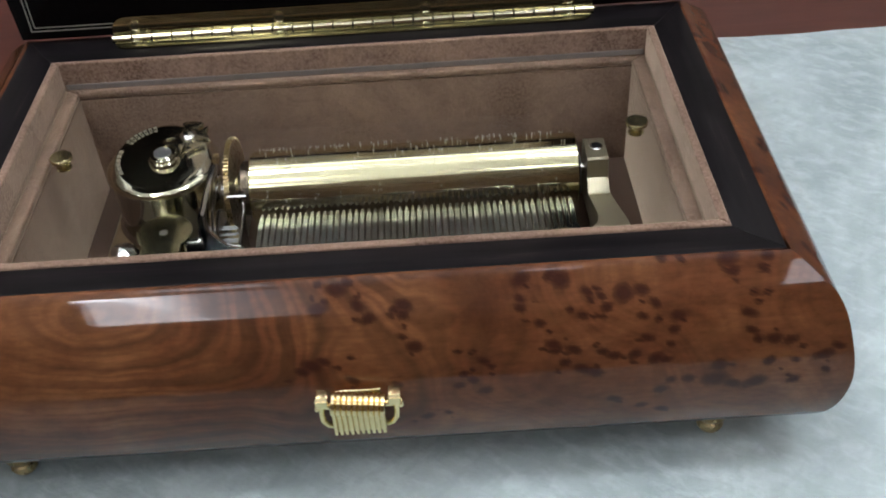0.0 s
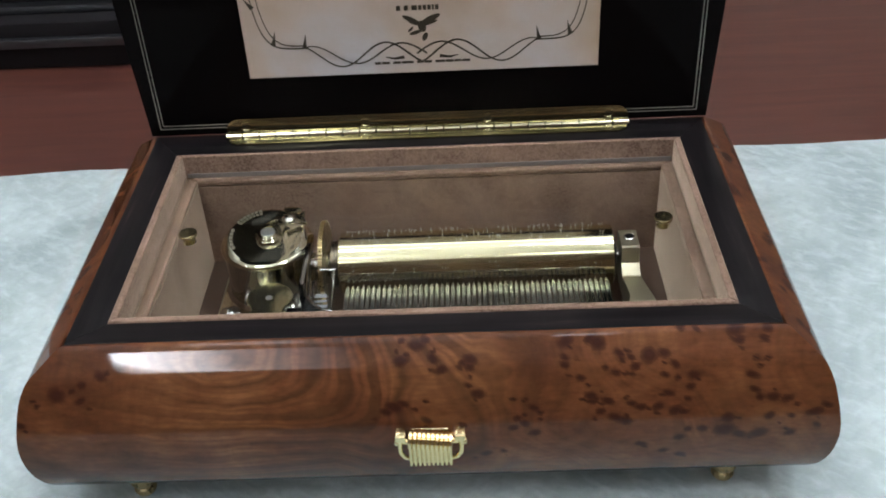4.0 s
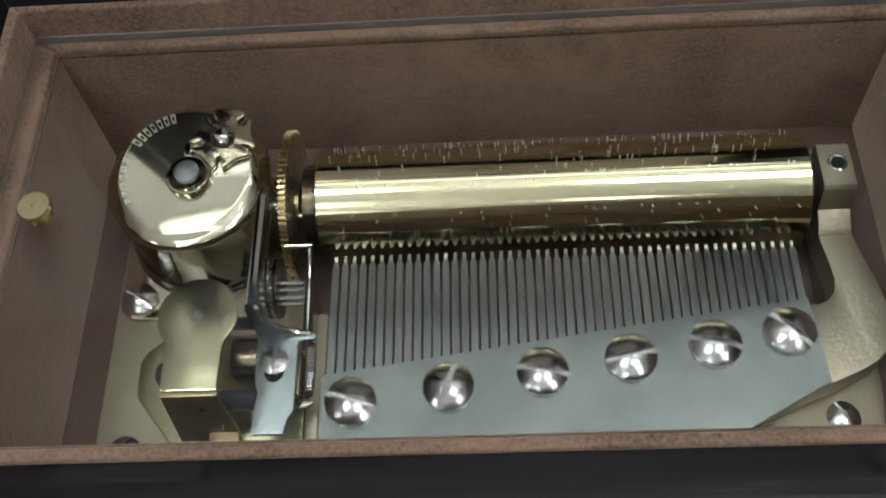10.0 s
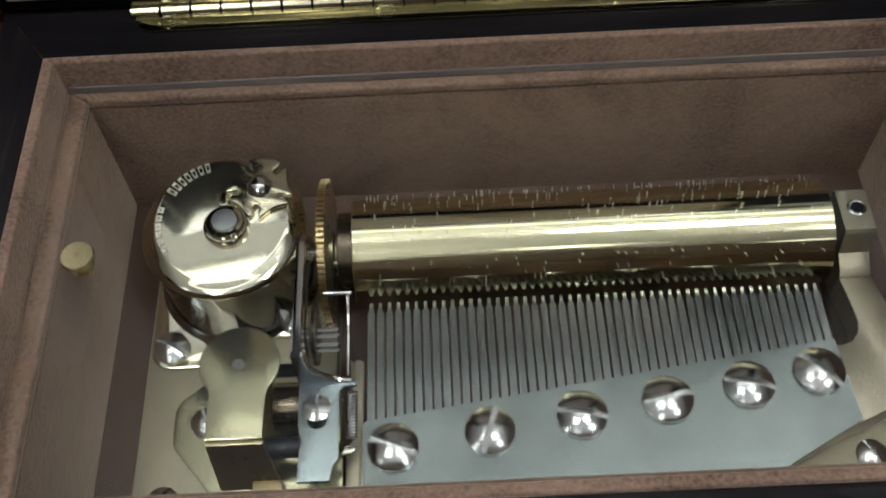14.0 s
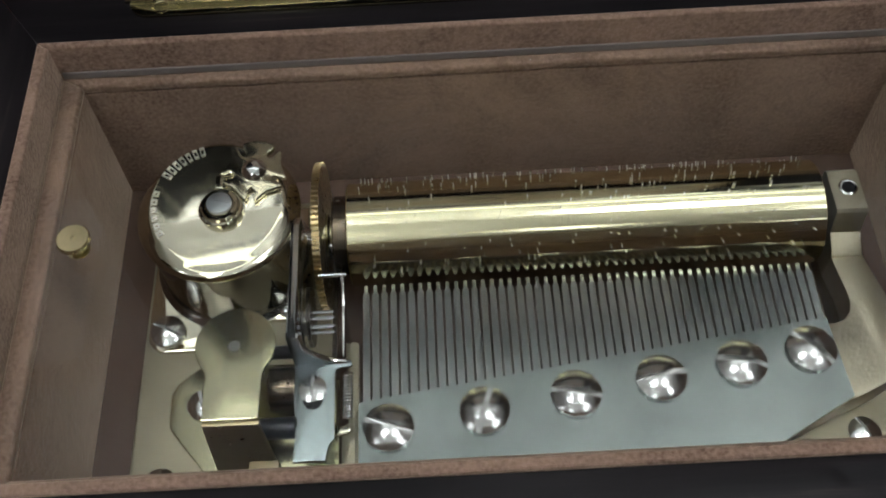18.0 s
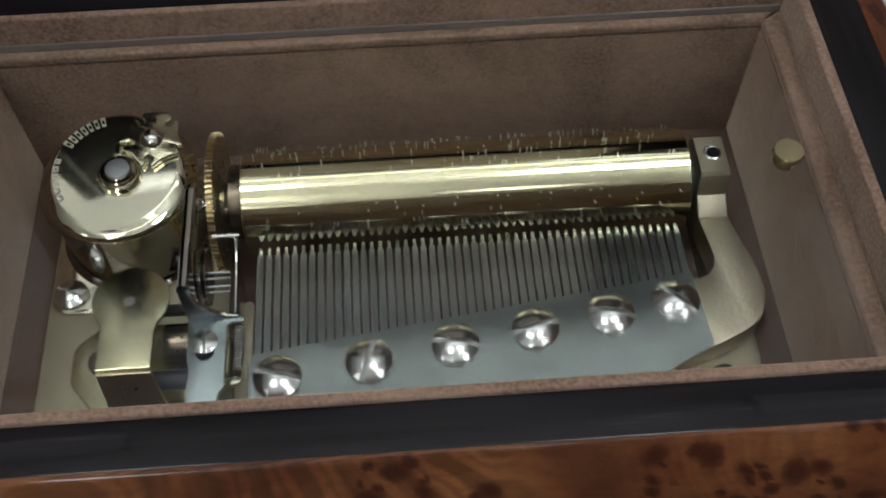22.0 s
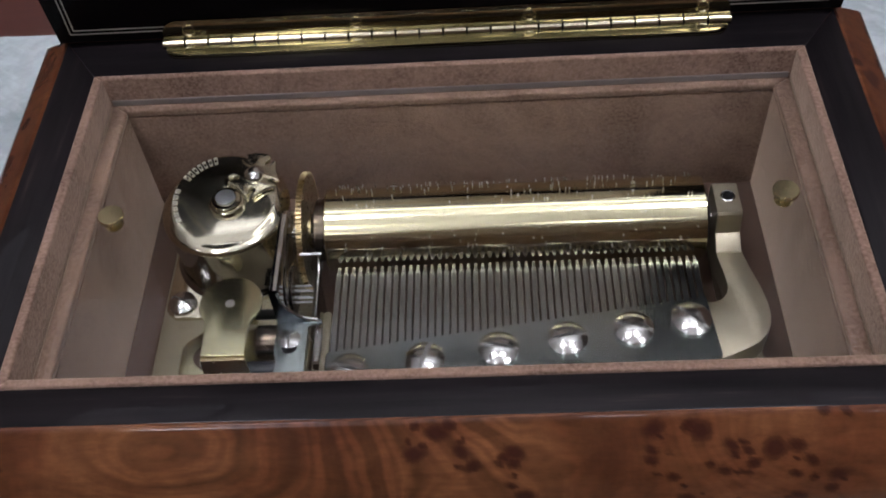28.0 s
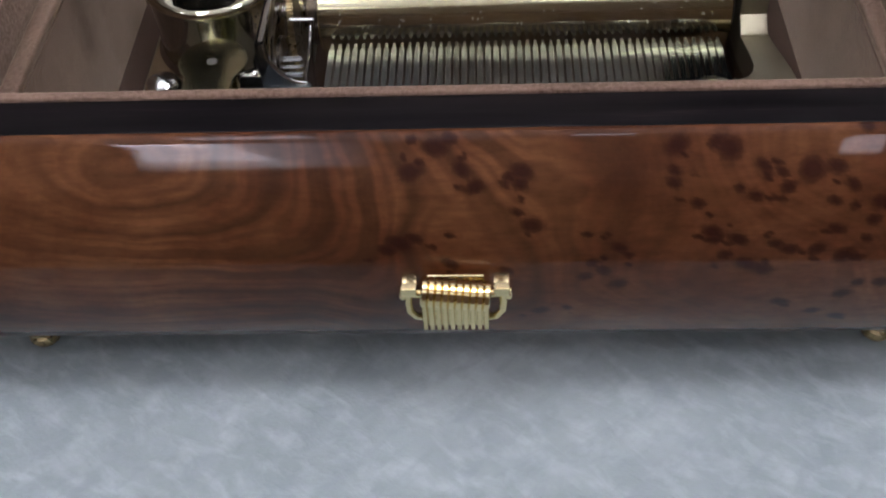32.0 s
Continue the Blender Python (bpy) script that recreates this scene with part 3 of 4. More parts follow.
CORNER_EYES = [(60.3, 52.2, 1.6), (63.9, 51.8, 1.2), (72.7, 51.7, 2.6), (73.7, 49.7, 1.6), (79.4, 49.8, 1.5), (80.2, 51.6, 1.6), (77.2, 46.6, 1.2), (79.9, 46.5, 1.1), (76.2, 43.3, 2), (77.0, 40.0, 1.8), (78.2, 38.1, 1.6), (81.4, 38.1, 2.2), (84.4, 37.6, 2), (91.2, 34.1, 2.2), (93.8, 35.7, 1.8), (80.8, 33.4, 2), (85.8, 33.2, 1.3), (91.9, 30.5, 1.6), (71.0, 33.0, 3), (70.6, 29.8, 3), (74.3, 28.3, 2.4), (78.4, 28.3, 3), (85.8, 28.3, 2), (62.0, 30.2, 1.8), (65.4, 30.3, 1.8), (60.2, 27.7, 1.7), (51.4, 25.8, 1.6), (56.8, 23.2, 1.5), (60.9, 21.5, 1.5)]


def wall_panel(name, side, box_ob, nx=260):
    """One moulded burl wall, mitred at both ends. side: front, back, east or west."""
    prof = profile_curve(90)
    bm = bmesh.new()
    layer = bm.verts.layers.float.new("eye")
    flow = bm.verts.layers.float.new("grain")
    rng = random.Random(side)
    spots = []
    if side == "front":
        for x, z, w in LEFT_EYES + CENTRE_EYES + RING_EYES + CORNER_EYES:
            spots.append((x, z, w * rng.uniform(0.44, 0.54), rng.uniform(0.95, 1.5), rng.uniform(-0.6, 0.6)))
            if rng.random() < 0.6:
                spots.append((x + rng.uniform(-3, 3), z + rng.uniform(-2, 2), rng.uniform(0.25, 0.5), rng.uniform(1, 1.6), rng.uniform(-0.6, 0.6)))
    else:
        for _ in range(60):
            cx, cz = rng.uniform(-60, 60), rng.choice((rng.uniform(40, 52), rng.uniform(20, 45)))
            spots.append((cx, cz, rng.uniform(0.6, 1.5), rng.uniform(1, 1.8), rng.uniform(-0.5, 0.5)))
    spots = np.array(spots)
    rows = []
    for d, z in prof:
        row = []
        for i in range(nx + 1):
            u = 2 * i / nx - 1
            if side in ("front", "back"):
                x = u * (BX + swell(d))
                y = BF - d if side == "front" else BB + d
                along = x
            else:
                y0, y1 = BF - d, BB + d
                y = (y0 + y1) / 2 + u * (y1 - y0) / 2
                x = (BX + swell(d)) * (1 if side == "east" else -1)
                along = y
            v = bm.verts.new((x, y, z))
            dx, dz = along - spots[:, 0], (z - spots[:, 1]) * 1.15
            dx = dx + dz * spots[:, 4]
            v[layer] = float(np.exp(-((dx / (spots[:, 2] * spots[:, 3])) ** 2 + (dz / spots[:, 2]) ** 2) * 0.9).max())
            knot = math.hypot((along + 46) / 24, (z - 49) / 8.5)
            ring = math.hypot((along - 20) / 13, (z - 45.5) / 7)
            wild = 0.05 * along + 0.9 * noise.noise((along * 0.045, z * 0.06, 4)) + 0.05 * z
            t = min(max((along + 22) / 34, 0), 1)
            v[flow] = knot * (1 - t) + (0.45 * min(ring, 2.2) + wild) * t + 0.34 * noise.noise((along * 0.04, z * 0.07, 2)) + 0.05 * noise.noise((along * 0.15, z * 0.3, 8))
            row.append(v)
        rows.append(row)
    for a, b in zip(rows, rows[1:]):
        for i in range(nx):
            bm.faces.new((a[i], a[i + 1], b[i + 1], b[i]))
    bmesh.ops.recalc_face_normals(bm, faces=bm.faces)
    if sum((f.normal.y if side == "front" else -f.normal.y if side == "back" else -f.normal.x if side == "east" else f.normal.x) for f in bm.faces) > 0:
        bmesh.ops.reverse_faces(bm, faces=bm.faces)
    # inner skin and closed edges give the wall its thickness
    inner = []
    for k in (0, len(prof) - 1):
        row = []
        for v in rows[k]:
            p = v.co.copy()
            if side == "front":
                p.y = max(p.y + 3, BF + 3)
            elif side == "back":
                p.y = min(p.y - 3, BB - 3)
            elif side == "east":
                p.x = BX - 3
            else:
                p.x = -BX + 3
            row.append(bm.verts.new(p))
        inner.append(row)
    for i in range(nx):
        bm.faces.new((rows[0][i], inner[0][i], inner[0][i + 1], rows[0][i + 1]))
        bm.faces.new((inner[0][i], inner[1][i], inner[1][i + 1], inner[0][i + 1]))
        bm.faces.new((rows[-1][i], rows[-1][i + 1], inner[1][i + 1], inner[1][i]))
    return part(name, bm, BURL, box_ob, sharp=50)


def mitred(side, xi, xo, fi, fo, bi, bo, z0, z1, bevel=0.15, seg=2):
    """One strip of a rectangular frame, mitred at the corners."""
    if side == "front":
        o = [(-xo, fo), (xo, fo), (xi, fi), (-xi, fi)]
    elif side == "back":
        o = [(-xi, bi), (xi, bi), (xo, bo), (-xo, bo)]
    elif side == "east":
        o = [(xi, fi), (xo, fo), (xo, bo), (xi, bi)]
    else:
        o = [(-xo, fo), (-xi, fi), (-xi, bi), (-xo, bo)]
    return plate(o, z0, z1, "z", bevel, seg)


def music_box():
    b = thing("music_box", (0, 2, 0), "open lacquered burl-wood music box on brass feet, lined with brown suede", "music box")
    for s in ("front", "back", "east", "west"):
        wall_panel({"front": "front_panel", "back": "back_panel"}.get(s, "side_panel"), s, b, 260 if s in ("front",) else 150)
    for s in ("front", "back", "east", "west"):
        part("border_strip", mitred(s, LX + 0.1, BX - 0.2, -LY - 0.1, BF + 0.2, LY + 0.1, BB - 0.2, RIM_Z - 3.5, RIM_Z + 0.05, 0.25), EBONY_X if s in ("front", "back") else EBONY_Y, b, "dark ebony veneer border")
    # suede liner: lip, upper wall, ledge and inner wall on each side
    for s in ("front", "back", "east", "west"):
        lip = part("liner_lip", mitred(s, LX - 2.0, LX, -LY + 1.8, -LY, LY - 1.4, LY, 43.2, RIM_Z + 0.5, 0.65, 4), SUEDE, b, "brown suede rim of the lining")
        part("liner_ledge", mitred(s, 69.8, LX - 2.1, -LY + 5, -LY + 1.9, 35.2, LY - 1.5, 43.4, 45.4, 1.0, 5), SUEDE, b)
        part("liner_wall", mitred(s, 69.9, LX - 0.2, -LY + 5.2, -LY + 0.2, 35.3, LY - 1.6, 12, 43.3, 0.1), SUEDE, b)
    # shade low in the box: darkened floor, and a dark pad added
    part("liner_floor", boxed(-69.8, 69.8, -33.7, 35.2, 12, 15), SHADE_FLOOR, b, "lining floor, its brown darkened for shade")
    part("shade_pad", boxed(-34, 55, -30, 25, 15.0, 15.4), SHADE_FLOOR, b, "dark pad added for the shade under the movement")
    part("bottom_board", boxed(-BX + 3.2, BX - 3.2, BF + 3.2, BB - 3.2, 7.4, 11.8), LACQUER, b)
    # feet
    for x in (-76, 76):
        for y in (-45, 47):
            part("foot", turned((x, y, -0.4), (0, 0, 1), [(2.2, 0), (2.7, 0.3), (3.0, 1.2), (2.7, 2.2), (2.2, 2.6), (2.2, 3.2), (3.1, 3.7), (3.5, 4.6), (3.5, 8.2)], 28), WHEEL, b, "small turned brass foot")
    # lid, standing upright
    ly = 49.2
    lid = part("lid", plate([(-85.2, 53.4), (85.2, 53.4), (87.6, 100), (88.2, 151), (-88.2, 151), (-87.6, 100)], ly, ly + 17, "y", 0.6), LACQUER, b, "raised lid with a black lacquered inner face")
    part("lid_back", boxed(-84, 84, ly + 17.1, ly + 20, 55, 149, bevel=1.4), BURL_PLAIN, lid)
    for k in (0, 1):
        o = 81.9 - 1.0 * k
        z0, z1 = 55.9 + 1.0 * k, 148.5 - 1.0 * k
        w = 0.13
        for a in ((-o, o, z0 - w, z0 + w), (-o, o, z1 - w, z1 + w), (-o - w, -o + w, z0, z1), (o - w, o + w, z0, z1)):
            part("inlay_line", boxed(a[0], a[1], ly - 0.06, ly + 0.3, a[2], a[3]), INLAY, lid)
    label_card(b, lid, ly)
    hinge(b, ly)
    latch(b)
    return b


def label_card(b, lid, ly):
    """A printed card on the lid: a vine frame, a small winged ornament and lines of lettering as plain bars."""
    y = ly - 0.45
    c = part("label_card", boxed(-51.5, 51.5, y, ly - 0.05, 72.2, 132), CARD, lid, "champagne card with a vine ornament")
    y -= 0.05
    bm = bmesh.new()

    def ribbon(pts, w0, w1=None):
        w1 = w0 if w1 is None else w1
        pts = [Vector((p[0], 0, p[1])) for p in pts]
        prev = None
        for i, p in enumerate(pts):
            d = (pts[min(i + 1, len(pts) - 1)] - pts[max(i - 1, 0)]).normalized()
            n = Vector((-d.z, 0, d.x)) * (w0 + (w1 - w0) * i / max(1, len(pts) - 1)) / 2
            a, e = bm.verts.new((p.x + n.x, y, p.z + n.z)), bm.verts.new((p.x - n.x, y, p.z - n.z))
            if prev:
                bm.faces.new((prev[0], prev[1], e, a))
            prev = (a, e)

    def curve(f, n=40):
        return [f(i / n) for i in range(n + 1)]

    for s in (-1, 1):
        # two strands that cross along the foot of the card and climb the sides
        ribbon(curve(lambda u: (s * 34.6 * u, 78.5 + 3.6 * math.cos((34.6 * u - 10.4) / 13 * math.pi)), 60), 0.65, 0.45)
        ribbon(curve(lambda u: (s * (34.6 * u - 1.5 * (1 - u)), 78.7 + 3.0 * math.cos((34.6 * u - 7.0) / 12.6 * math.pi)), 60), 0.6, 0.4)
        ribbon(curve(lambda u: (s * (34 + 14.6 * math.sin(u * 1.57)), 81.2 + 30 * (1 - math.cos(u * 1.57)) ** 2.1)), 0.5, 0.3)
        ribbon(curve(lambda u: (s * (33.5 + 13.4 * math.sin(u * 1.57)), 82.0 + 29 * (1 - math.cos(u * 1.57)) ** 1.9)), 0.45, 0.25)
        ribbon(curve(lambda u: (s * (47 - 12 * u), 113 + 8 * math.sin(u * 3.0))), 0.4, 0.3)
        for lx, lz, dx, dz in ((34.2, 81.0, -0.8, 4.4), (43.2, 82.4, -1.0, 4.2), (47.6, 94, 2.2, 3.0)):
            ribbon([(s * lx, lz), (s * (lx + dx * 0.5), lz + dz * 0.45), (s * (lx + dx), lz + dz)], 1.5, 0.1)
        ribbon([(s * 5.2, 77.2), (s * 8.2, 76.8), (s * 10.6, 77.4)], 1.1, 0.3)
    part("vine_ornament", bm, INK, c, "dark printed vine ornament", sharp=0)
    for cx, cz, w, h, tilt in ((-2.4, 88.6, 6.0, 1.6, -0.5), (-1.2, 87.6, 4.6, 1.2, -0.3), (3.0, 88.8, 6.4, 1.8, 0.45), (2.6, 87.6, 5.0, 1.1, 0.3), (0.5, 86.6, 2.4, 3.6, 0.2), (-1.4, 84.8, 4.0, 1.2, 0.3), (1.2, 83.4, 1.5, 2.8, -0.4), (-2.8, 85.8, 2.2, 0.8, 0.8)):
        bm = bmesh.new()
        bm.faces.new([bm.verts.new((cx + w / 2 * math.cos(a) * math.cos(tilt) - h / 2 * math.sin(a) * math.sin(tilt), y - 0.02, cz + w / 2 * math.cos(a) * math.sin(tilt) + h / 2 * math.sin(a) * math.cos(tilt))) for a in np.linspace(0, 2 * math.pi, 14)[:-1]])
        part("emblem_stroke", bm, INK, c, sharp=0)
        y -= 0.004
    y = ly - 0.5
    for x0, x1 in ((-14, -12.2), (-12, -9.6), (-8.6, -6.4), (-6.2, -2.6), (-1.6, 0.4), (0.6, 2.8), (3.8, 6.6), (6.8, 9.2), (9.4, 11.4), (11.6, 14.0)):
        part("print_mark", boxed(x0, x1, y - 0.03, y, 75.1, 75.9), INK, c)
    for x0, x1 in ((-6.6, -5.4), (-4.4, -3.2), (-2.2, -0.6), (-0.3, 0.7), (1.0, 2.0), (2.3, 3.3), (3.6, 4.2), (4.5, 5.5)):
        part("title_mark", boxed(x0, x1, y - 0.03, y, 91.6, 93.1), INK, c)


def hinge(b, ly):
    h = part("hinge", plate(arc(-57.5, 47.0, 3.4, 180, 270, 5) + arc(57.5, 47.0, 3.4, 270, 360, 5) + [(60.9, 48.2), (-60.9, 48.2)], RIM_Z + 0.06, RIM_Z + 0.7, "z", 0.2), HINGE, b, "long polished brass piano hinge")
    part("hinge_leaf", plate(arc(57.5, 54.8, 4.0, 0, 90, 5) + arc(-57.5, 54.8, 4.0, 90, 180, 5) + [(-61.5, 53.6), (61.5, 53.6)], ly - 0.75, ly - 0.08, "y", 0.2), HINGE, h)
    n = 24
    w = 123.6 / n
    first = part("hinge_knuckle", turned((-61.8 + 0.12, 48.0, 53.05), (1, 0, 0), [(0.95, 0.08), (1.12, 0.1), (1.12, w - 0.36), (0.95, w - 0.34)], 32), KNUCKLE, h)
    for i in range(1, n):
        again(first, (-61.8 + w * (i + 0.5), 48.0, 53.05), h)
    for x in (-55.4, -18.6, 18.7, 55.4):
        part("hinge_screw", turned((x, ly - 0.7, 56.2), (0, -1, 0), [(1.6, 0), (1.55, 0.18), (1.3, 0.22), (1.15, 0.06), (0.6, 0.06), (0, 0.08)], 24), KNUCKLE, h)
        part("hinge_screw", turned((x, 45.6, RIM_Z + 0.6), (0, 0, 1), [(1.6, 0), (1.55, 0.18), (1.3, 0.22), (1.15, 0.06), (0.6, 0.06), (0, 0.08)], 24), KNUCKLE, h)


def latch(b):
    """A brass spring catch on the front: two posts, an axle, bent side arms and two ribbed grips."""
    cx, y = 1.6, -57.6
    l = part("latch", boxed(cx - 4.4, cx + 4.4, y - 0.2, y + 1.2, 24.5, 32.5, bevel=0.3), GOLD_DEEP, b, "brass catch with ribbed rollers")
    for s in (-1, 1):
        x = cx + s * 7.0
        part("latch_post", boxed(x - 1.2, x + 1.2, y - 3.1, y + 1.0, 31.0, 32.9, bevel=0.3), LATCH, l)
        part("axle_end", turned((cx + s * 4.5, y - 1.2, 29.6), (s, 0, 0), [(0.75, 0), (0.75, 2.9), (1.05, 3.0), (1.05, 3.9), (0.8, 4.1)], 16), LATCH, l)
        bm = bmesh.new()
        tube(bm, [(x, y - 1.9, 31.2), (x + s * 0.25, y - 2.3, 29.0), (x + s * 0.1, y - 2.6, 27.2), (x - s * 0.8, y - 2.6, 25.8), (x - s * 2.4, y - 2.3, 25.0), (cx + s * 3.6, y - 1.8, 24.6)], 0.6, 10)
        part("latch_arm", bm, LATCH, l)

    n, w = 10, 5.2
    step = 2 * w / n
    prof = []
    for i in range(n):
        h = -w + i * step
        prof += [(2.0, h), (2.35, h + step * 0.2), (2.35, h + step * 0.8), (2.0, h + step)]
    part("ribbed_roller", turned((cx, y - 3.4, 32.3), (1, 0, -0.13), [(1.2, -w)] + prof + [(1.2, w)], 28), LATCH, l, "slanted ribbed brass roller")
    part("finger_plate", boxed(cx - w + 0.1, cx + w - 0.1, y - 4.0, y - 0.3, 25.0, 30.4, bevel=0.2), GOLD_DEEP, l, "ribbed brass finger plate")
    for i in range(n):
        x = cx - w + step * i
        part("rib", boxed(x + 0.16, x + step - 0.16, y - 4.7, y - 3.9, 24.8, 31.3 - 0.13 * (x - cx), bevel=0.25, seg=2), LATCH, l)


music_box()


# ---- the glass cover resting on the ledge ----
def glass_cover():
    g = thing("glass_cover", (0, 0, 45.4), "clear glass cover with two small brass knobs on the suede ledge", "glass cover")
    p = part("pane", boxed(-73.0, 73.0, -36.6, 37.1, 45.45, 46.9), GLASS, g)
    p.visible_shadow = False
    part("ground_edge", boxed(-73.0, 73.0, 37.13, 37.4, 45.42, 46.9, bevel=0.06, seg=1), GROUND, g, "grey ground glass edge")
    for x in (-64.8, 64.6):
        k = part("knob_stem", turned((x, 1.3, 46.92), (0, 0, 1), [(1.75, 0), (1.8, 0.15), (1.3, 0.3), (1.3, 0.5), (1.55, 0.65), (1.55, 0.85), (1.25, 1.0), (1.25, 2.2)], 32), KNOB, g, "turned brass stem")
        part("knob_head", turned((x, 1.3, 49.05), (0, 0, 1), [(2.2, 0), (2.45, 0.12), (2.5, 0.3), (2.5, 0.9), (2.35, 1.08), (0.35, 1.1), (0.25, 1.0), (0, 1.0)], 36), KNOB, k)


glass_cover()

# ---- the musical movement ----
BED = 21.0
AY, AZ, CR = 12.8, 29.3, 8.8               # cylinder axis and radius
COMB_Z = 28.3


def movement():
    m = thing("musical_movement", (0, 0, 15), "gilt fifty-tooth cylinder musical movement inside the box", "music movement")
    part("bedplate", plate([(-61.6, -29), (61.0, -29), (62.2, -20), (62.2, 26), (56.5, 26), (56.5, -9), (53, -17), (-20, -19.5), (-23.6, -19.5), (-23.6, -27.6), (-29.5, -27.6), (-29.5, 23), (56.4, 23), (56.4, 26), (-61.6, 26)], 15.1, BED, "z", 0.4), BED_BRASS, m, "matt brass bedplate with an open middle")
    for x, y, turn in ((55.3, -24.2, 20), (-56.5, -26.8, 60), (-57, 22, 10)):
        part("bed_screw", slotted((x, y, BED + 0.3), 2.6, 0.9, turn), STEEL, m)
    comb(m)
    cylinder(m)
    bracket(m)
    barrel(m)
    governor(m)


def comb(m):
    base = part("comb_base", plate([(-25, -28.9), (36, -28.9), (51, -21.6), (54, -20.6), (58, -18.8), (60.2, -17.6), (62.0, -15.8), (63.2, -13.4), (63.7, -10.8), (63.6, -8), (62.9, -4), (61.8, 0), (60.9, 4), (60.5, 7.0), (55.2, 7.0), (55.4, 3.5), (56.1, -1.0), (56.3, -3.6), (55.8, -5.6), (54.6, -7.0), (53.0, -7.6), (50.8, -7.6), (-22, -18.5), (-25, -18.5)], BED + 0.1, COMB_Z - 1.15, "z", 0.5), BRASS_SATIN, m, "satin brass comb base")
    x0, x1 = -23.9, 51.3
    y0, y1 = -17.6, -7.2

    def root(x):
        return y0 + (y1 - y0) * (x + 23.1) / 73.6

    part("comb_plate", plate([(x0 - 0.5, -28.9), (38, -28.8), (52.4, -21.0), (x1, root(x1)), (x0, root(x0)), (x0 - 0.5, root(x0) - 0.6)], COMB_Z - 1.1, COMB_Z, "z", 0), STEEL_COMB, m, "ground steel comb")
    for i in range(50):
        x = -23.1 + 1.5 * i
        yr = root(x) + 0.14
        w = 0.60
        bm = plate([(x - w, yr - 0.2), (x + w, yr - 0.04), (x + w - 0.04, 1.7), (x - w + 0.04, 1.7)], COMB_Z - 0.75, COMB_Z, "z", 0)
        box(bm, x - 0.28, x + 0.28, 1.71, 3.2, COMB_Z - 0.5, COMB_Z + 0.06)
        part("tooth", bm, STEEL_TOOTH, m)
    for (x, y), turn in zip(((-19.7, -22.4), (-4.8, -20.4), (9.6, -18.4), (23.1, -16.5), (36.1, -14.6), (47.5, -12.8)), (70, -18, 79, 102, 76, 45)):
        part("comb_screw", slotted((x, y, COMB_Z + 0.75), 3.95, 1.3, turn, 0.85, 0.18, 1.6), SCREW, m, "domed slotted steel screw")


def cylinder(m):
    cl, cr = -25.6, 52.9
    c = part("cylinder", turned((cl, AY, AZ), (1, 0, 0), [(CR - 1.0, 0.02), (CR - 0.15, 0), (CR, 0.15), (CR, cr - cl - 0.15), (CR - 0.15, cr - cl), (CR - 1.0, cr - cl - 0.02), (CR - 1.1, cr - cl - 1), (0, cr - cl - 1)], 96), CYLINDER, m, "polished brass tune cylinder", sharp=40)
    rng = random.Random(7)
    bm = bmesh.new()
    beats = [i * 7.5 for i in range(48)]
    for k in range(50):
        for j in range(rng.choice((8, 12, 15, 18))):
            a = radians(rng.choice(beats) + rng.choice((0, 0, 1.2)))
            x = -23.1 + 1.5 * k + rng.choice((-0.35, -0.1, 0.15, 0.4))
            if 168 < math.degrees(a) < 240:
                continue    # clear of the tooth tips
            d = Vector((0, math.cos(a), math.sin(a)))
            s = Vector((0, -math.sin(a), math.cos(a)))
            p = Vector((x, AY, AZ)) + d * (CR - 0.1)
            r = 0.10
            lo = [bm.verts.new(p + r * (math.cos(q) * s + math.sin(q) * Vector((1, 0, 0)))) for q in (0, 1.57, 3.14, 4.71)]
            hi = [bm.verts.new(v.co + d * 0.9) for v in lo]
            for i in range(4):
                bm.faces.new((lo[i], lo[(i + 1) % 4], hi[(i + 1) % 4], hi[i]))
            bm.faces.new(hi)
    bmesh.ops.recalc_face_normals(bm, faces=bm.faces)
    pins = part("pins", bm, PIN, c, "fine steel pins", sharp=30)
    tagged(pins, kind="stuff")
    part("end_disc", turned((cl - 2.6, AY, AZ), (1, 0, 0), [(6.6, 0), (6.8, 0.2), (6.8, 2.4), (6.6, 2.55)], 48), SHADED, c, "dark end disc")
    part("hub", turned((cl - 4.0, AY, AZ), (1, 0, 0), [(2.6, 0), (2.8, 0.2), (2.8, 1.3)], 32), BRASS_SHEET, c)
    for k in range(3):
        a = radians(20 + 120 * k)
        part("drive_pin", turned((cl - 3.2, AY + 5.6 * math.cos(a), AZ + 5.6 * math.sin(a)), (1, 0, 0), [(0.5, 0), (0.5, 0.7)], 10), STEEL, c)
    part("end_cap", turned((cr - 0.9, AY, AZ), (1, 0, 0), [(7.4, 0), (7.4, 1.4), (6.8, 1.6)], 48), DARK, c)
    part("shaft", turned((-36, AY, AZ), (1, 0, 0), [(1.4, 0), (1.5, 0.2), (1.5, 96)], 20), STEEL, c)
    # great wheel
    n = 84
    out = []
    for i in range(n):
        for f, r in ((0.0, 11.9), (0.22, 12.75), (0.55, 12.75), (0.77, 11.9)):
            a = 2 * math.pi * (i + f) / n
            out.append((AY + r * math.cos(a), AZ + r * math.sin(a)))
    part("gear_wheel", plate(out, -30.8, -29.6, "x", 0), WHEEL, c, "toothed brass drive wheel")
    part("gear_hub", turned((-31.6, AY, AZ), (1, 0, 0), [(3.6, 0), (3.8, 0.2), (3.8, 2.4), (3.2, 2.6)], 32), BRASS_SHEET, c)


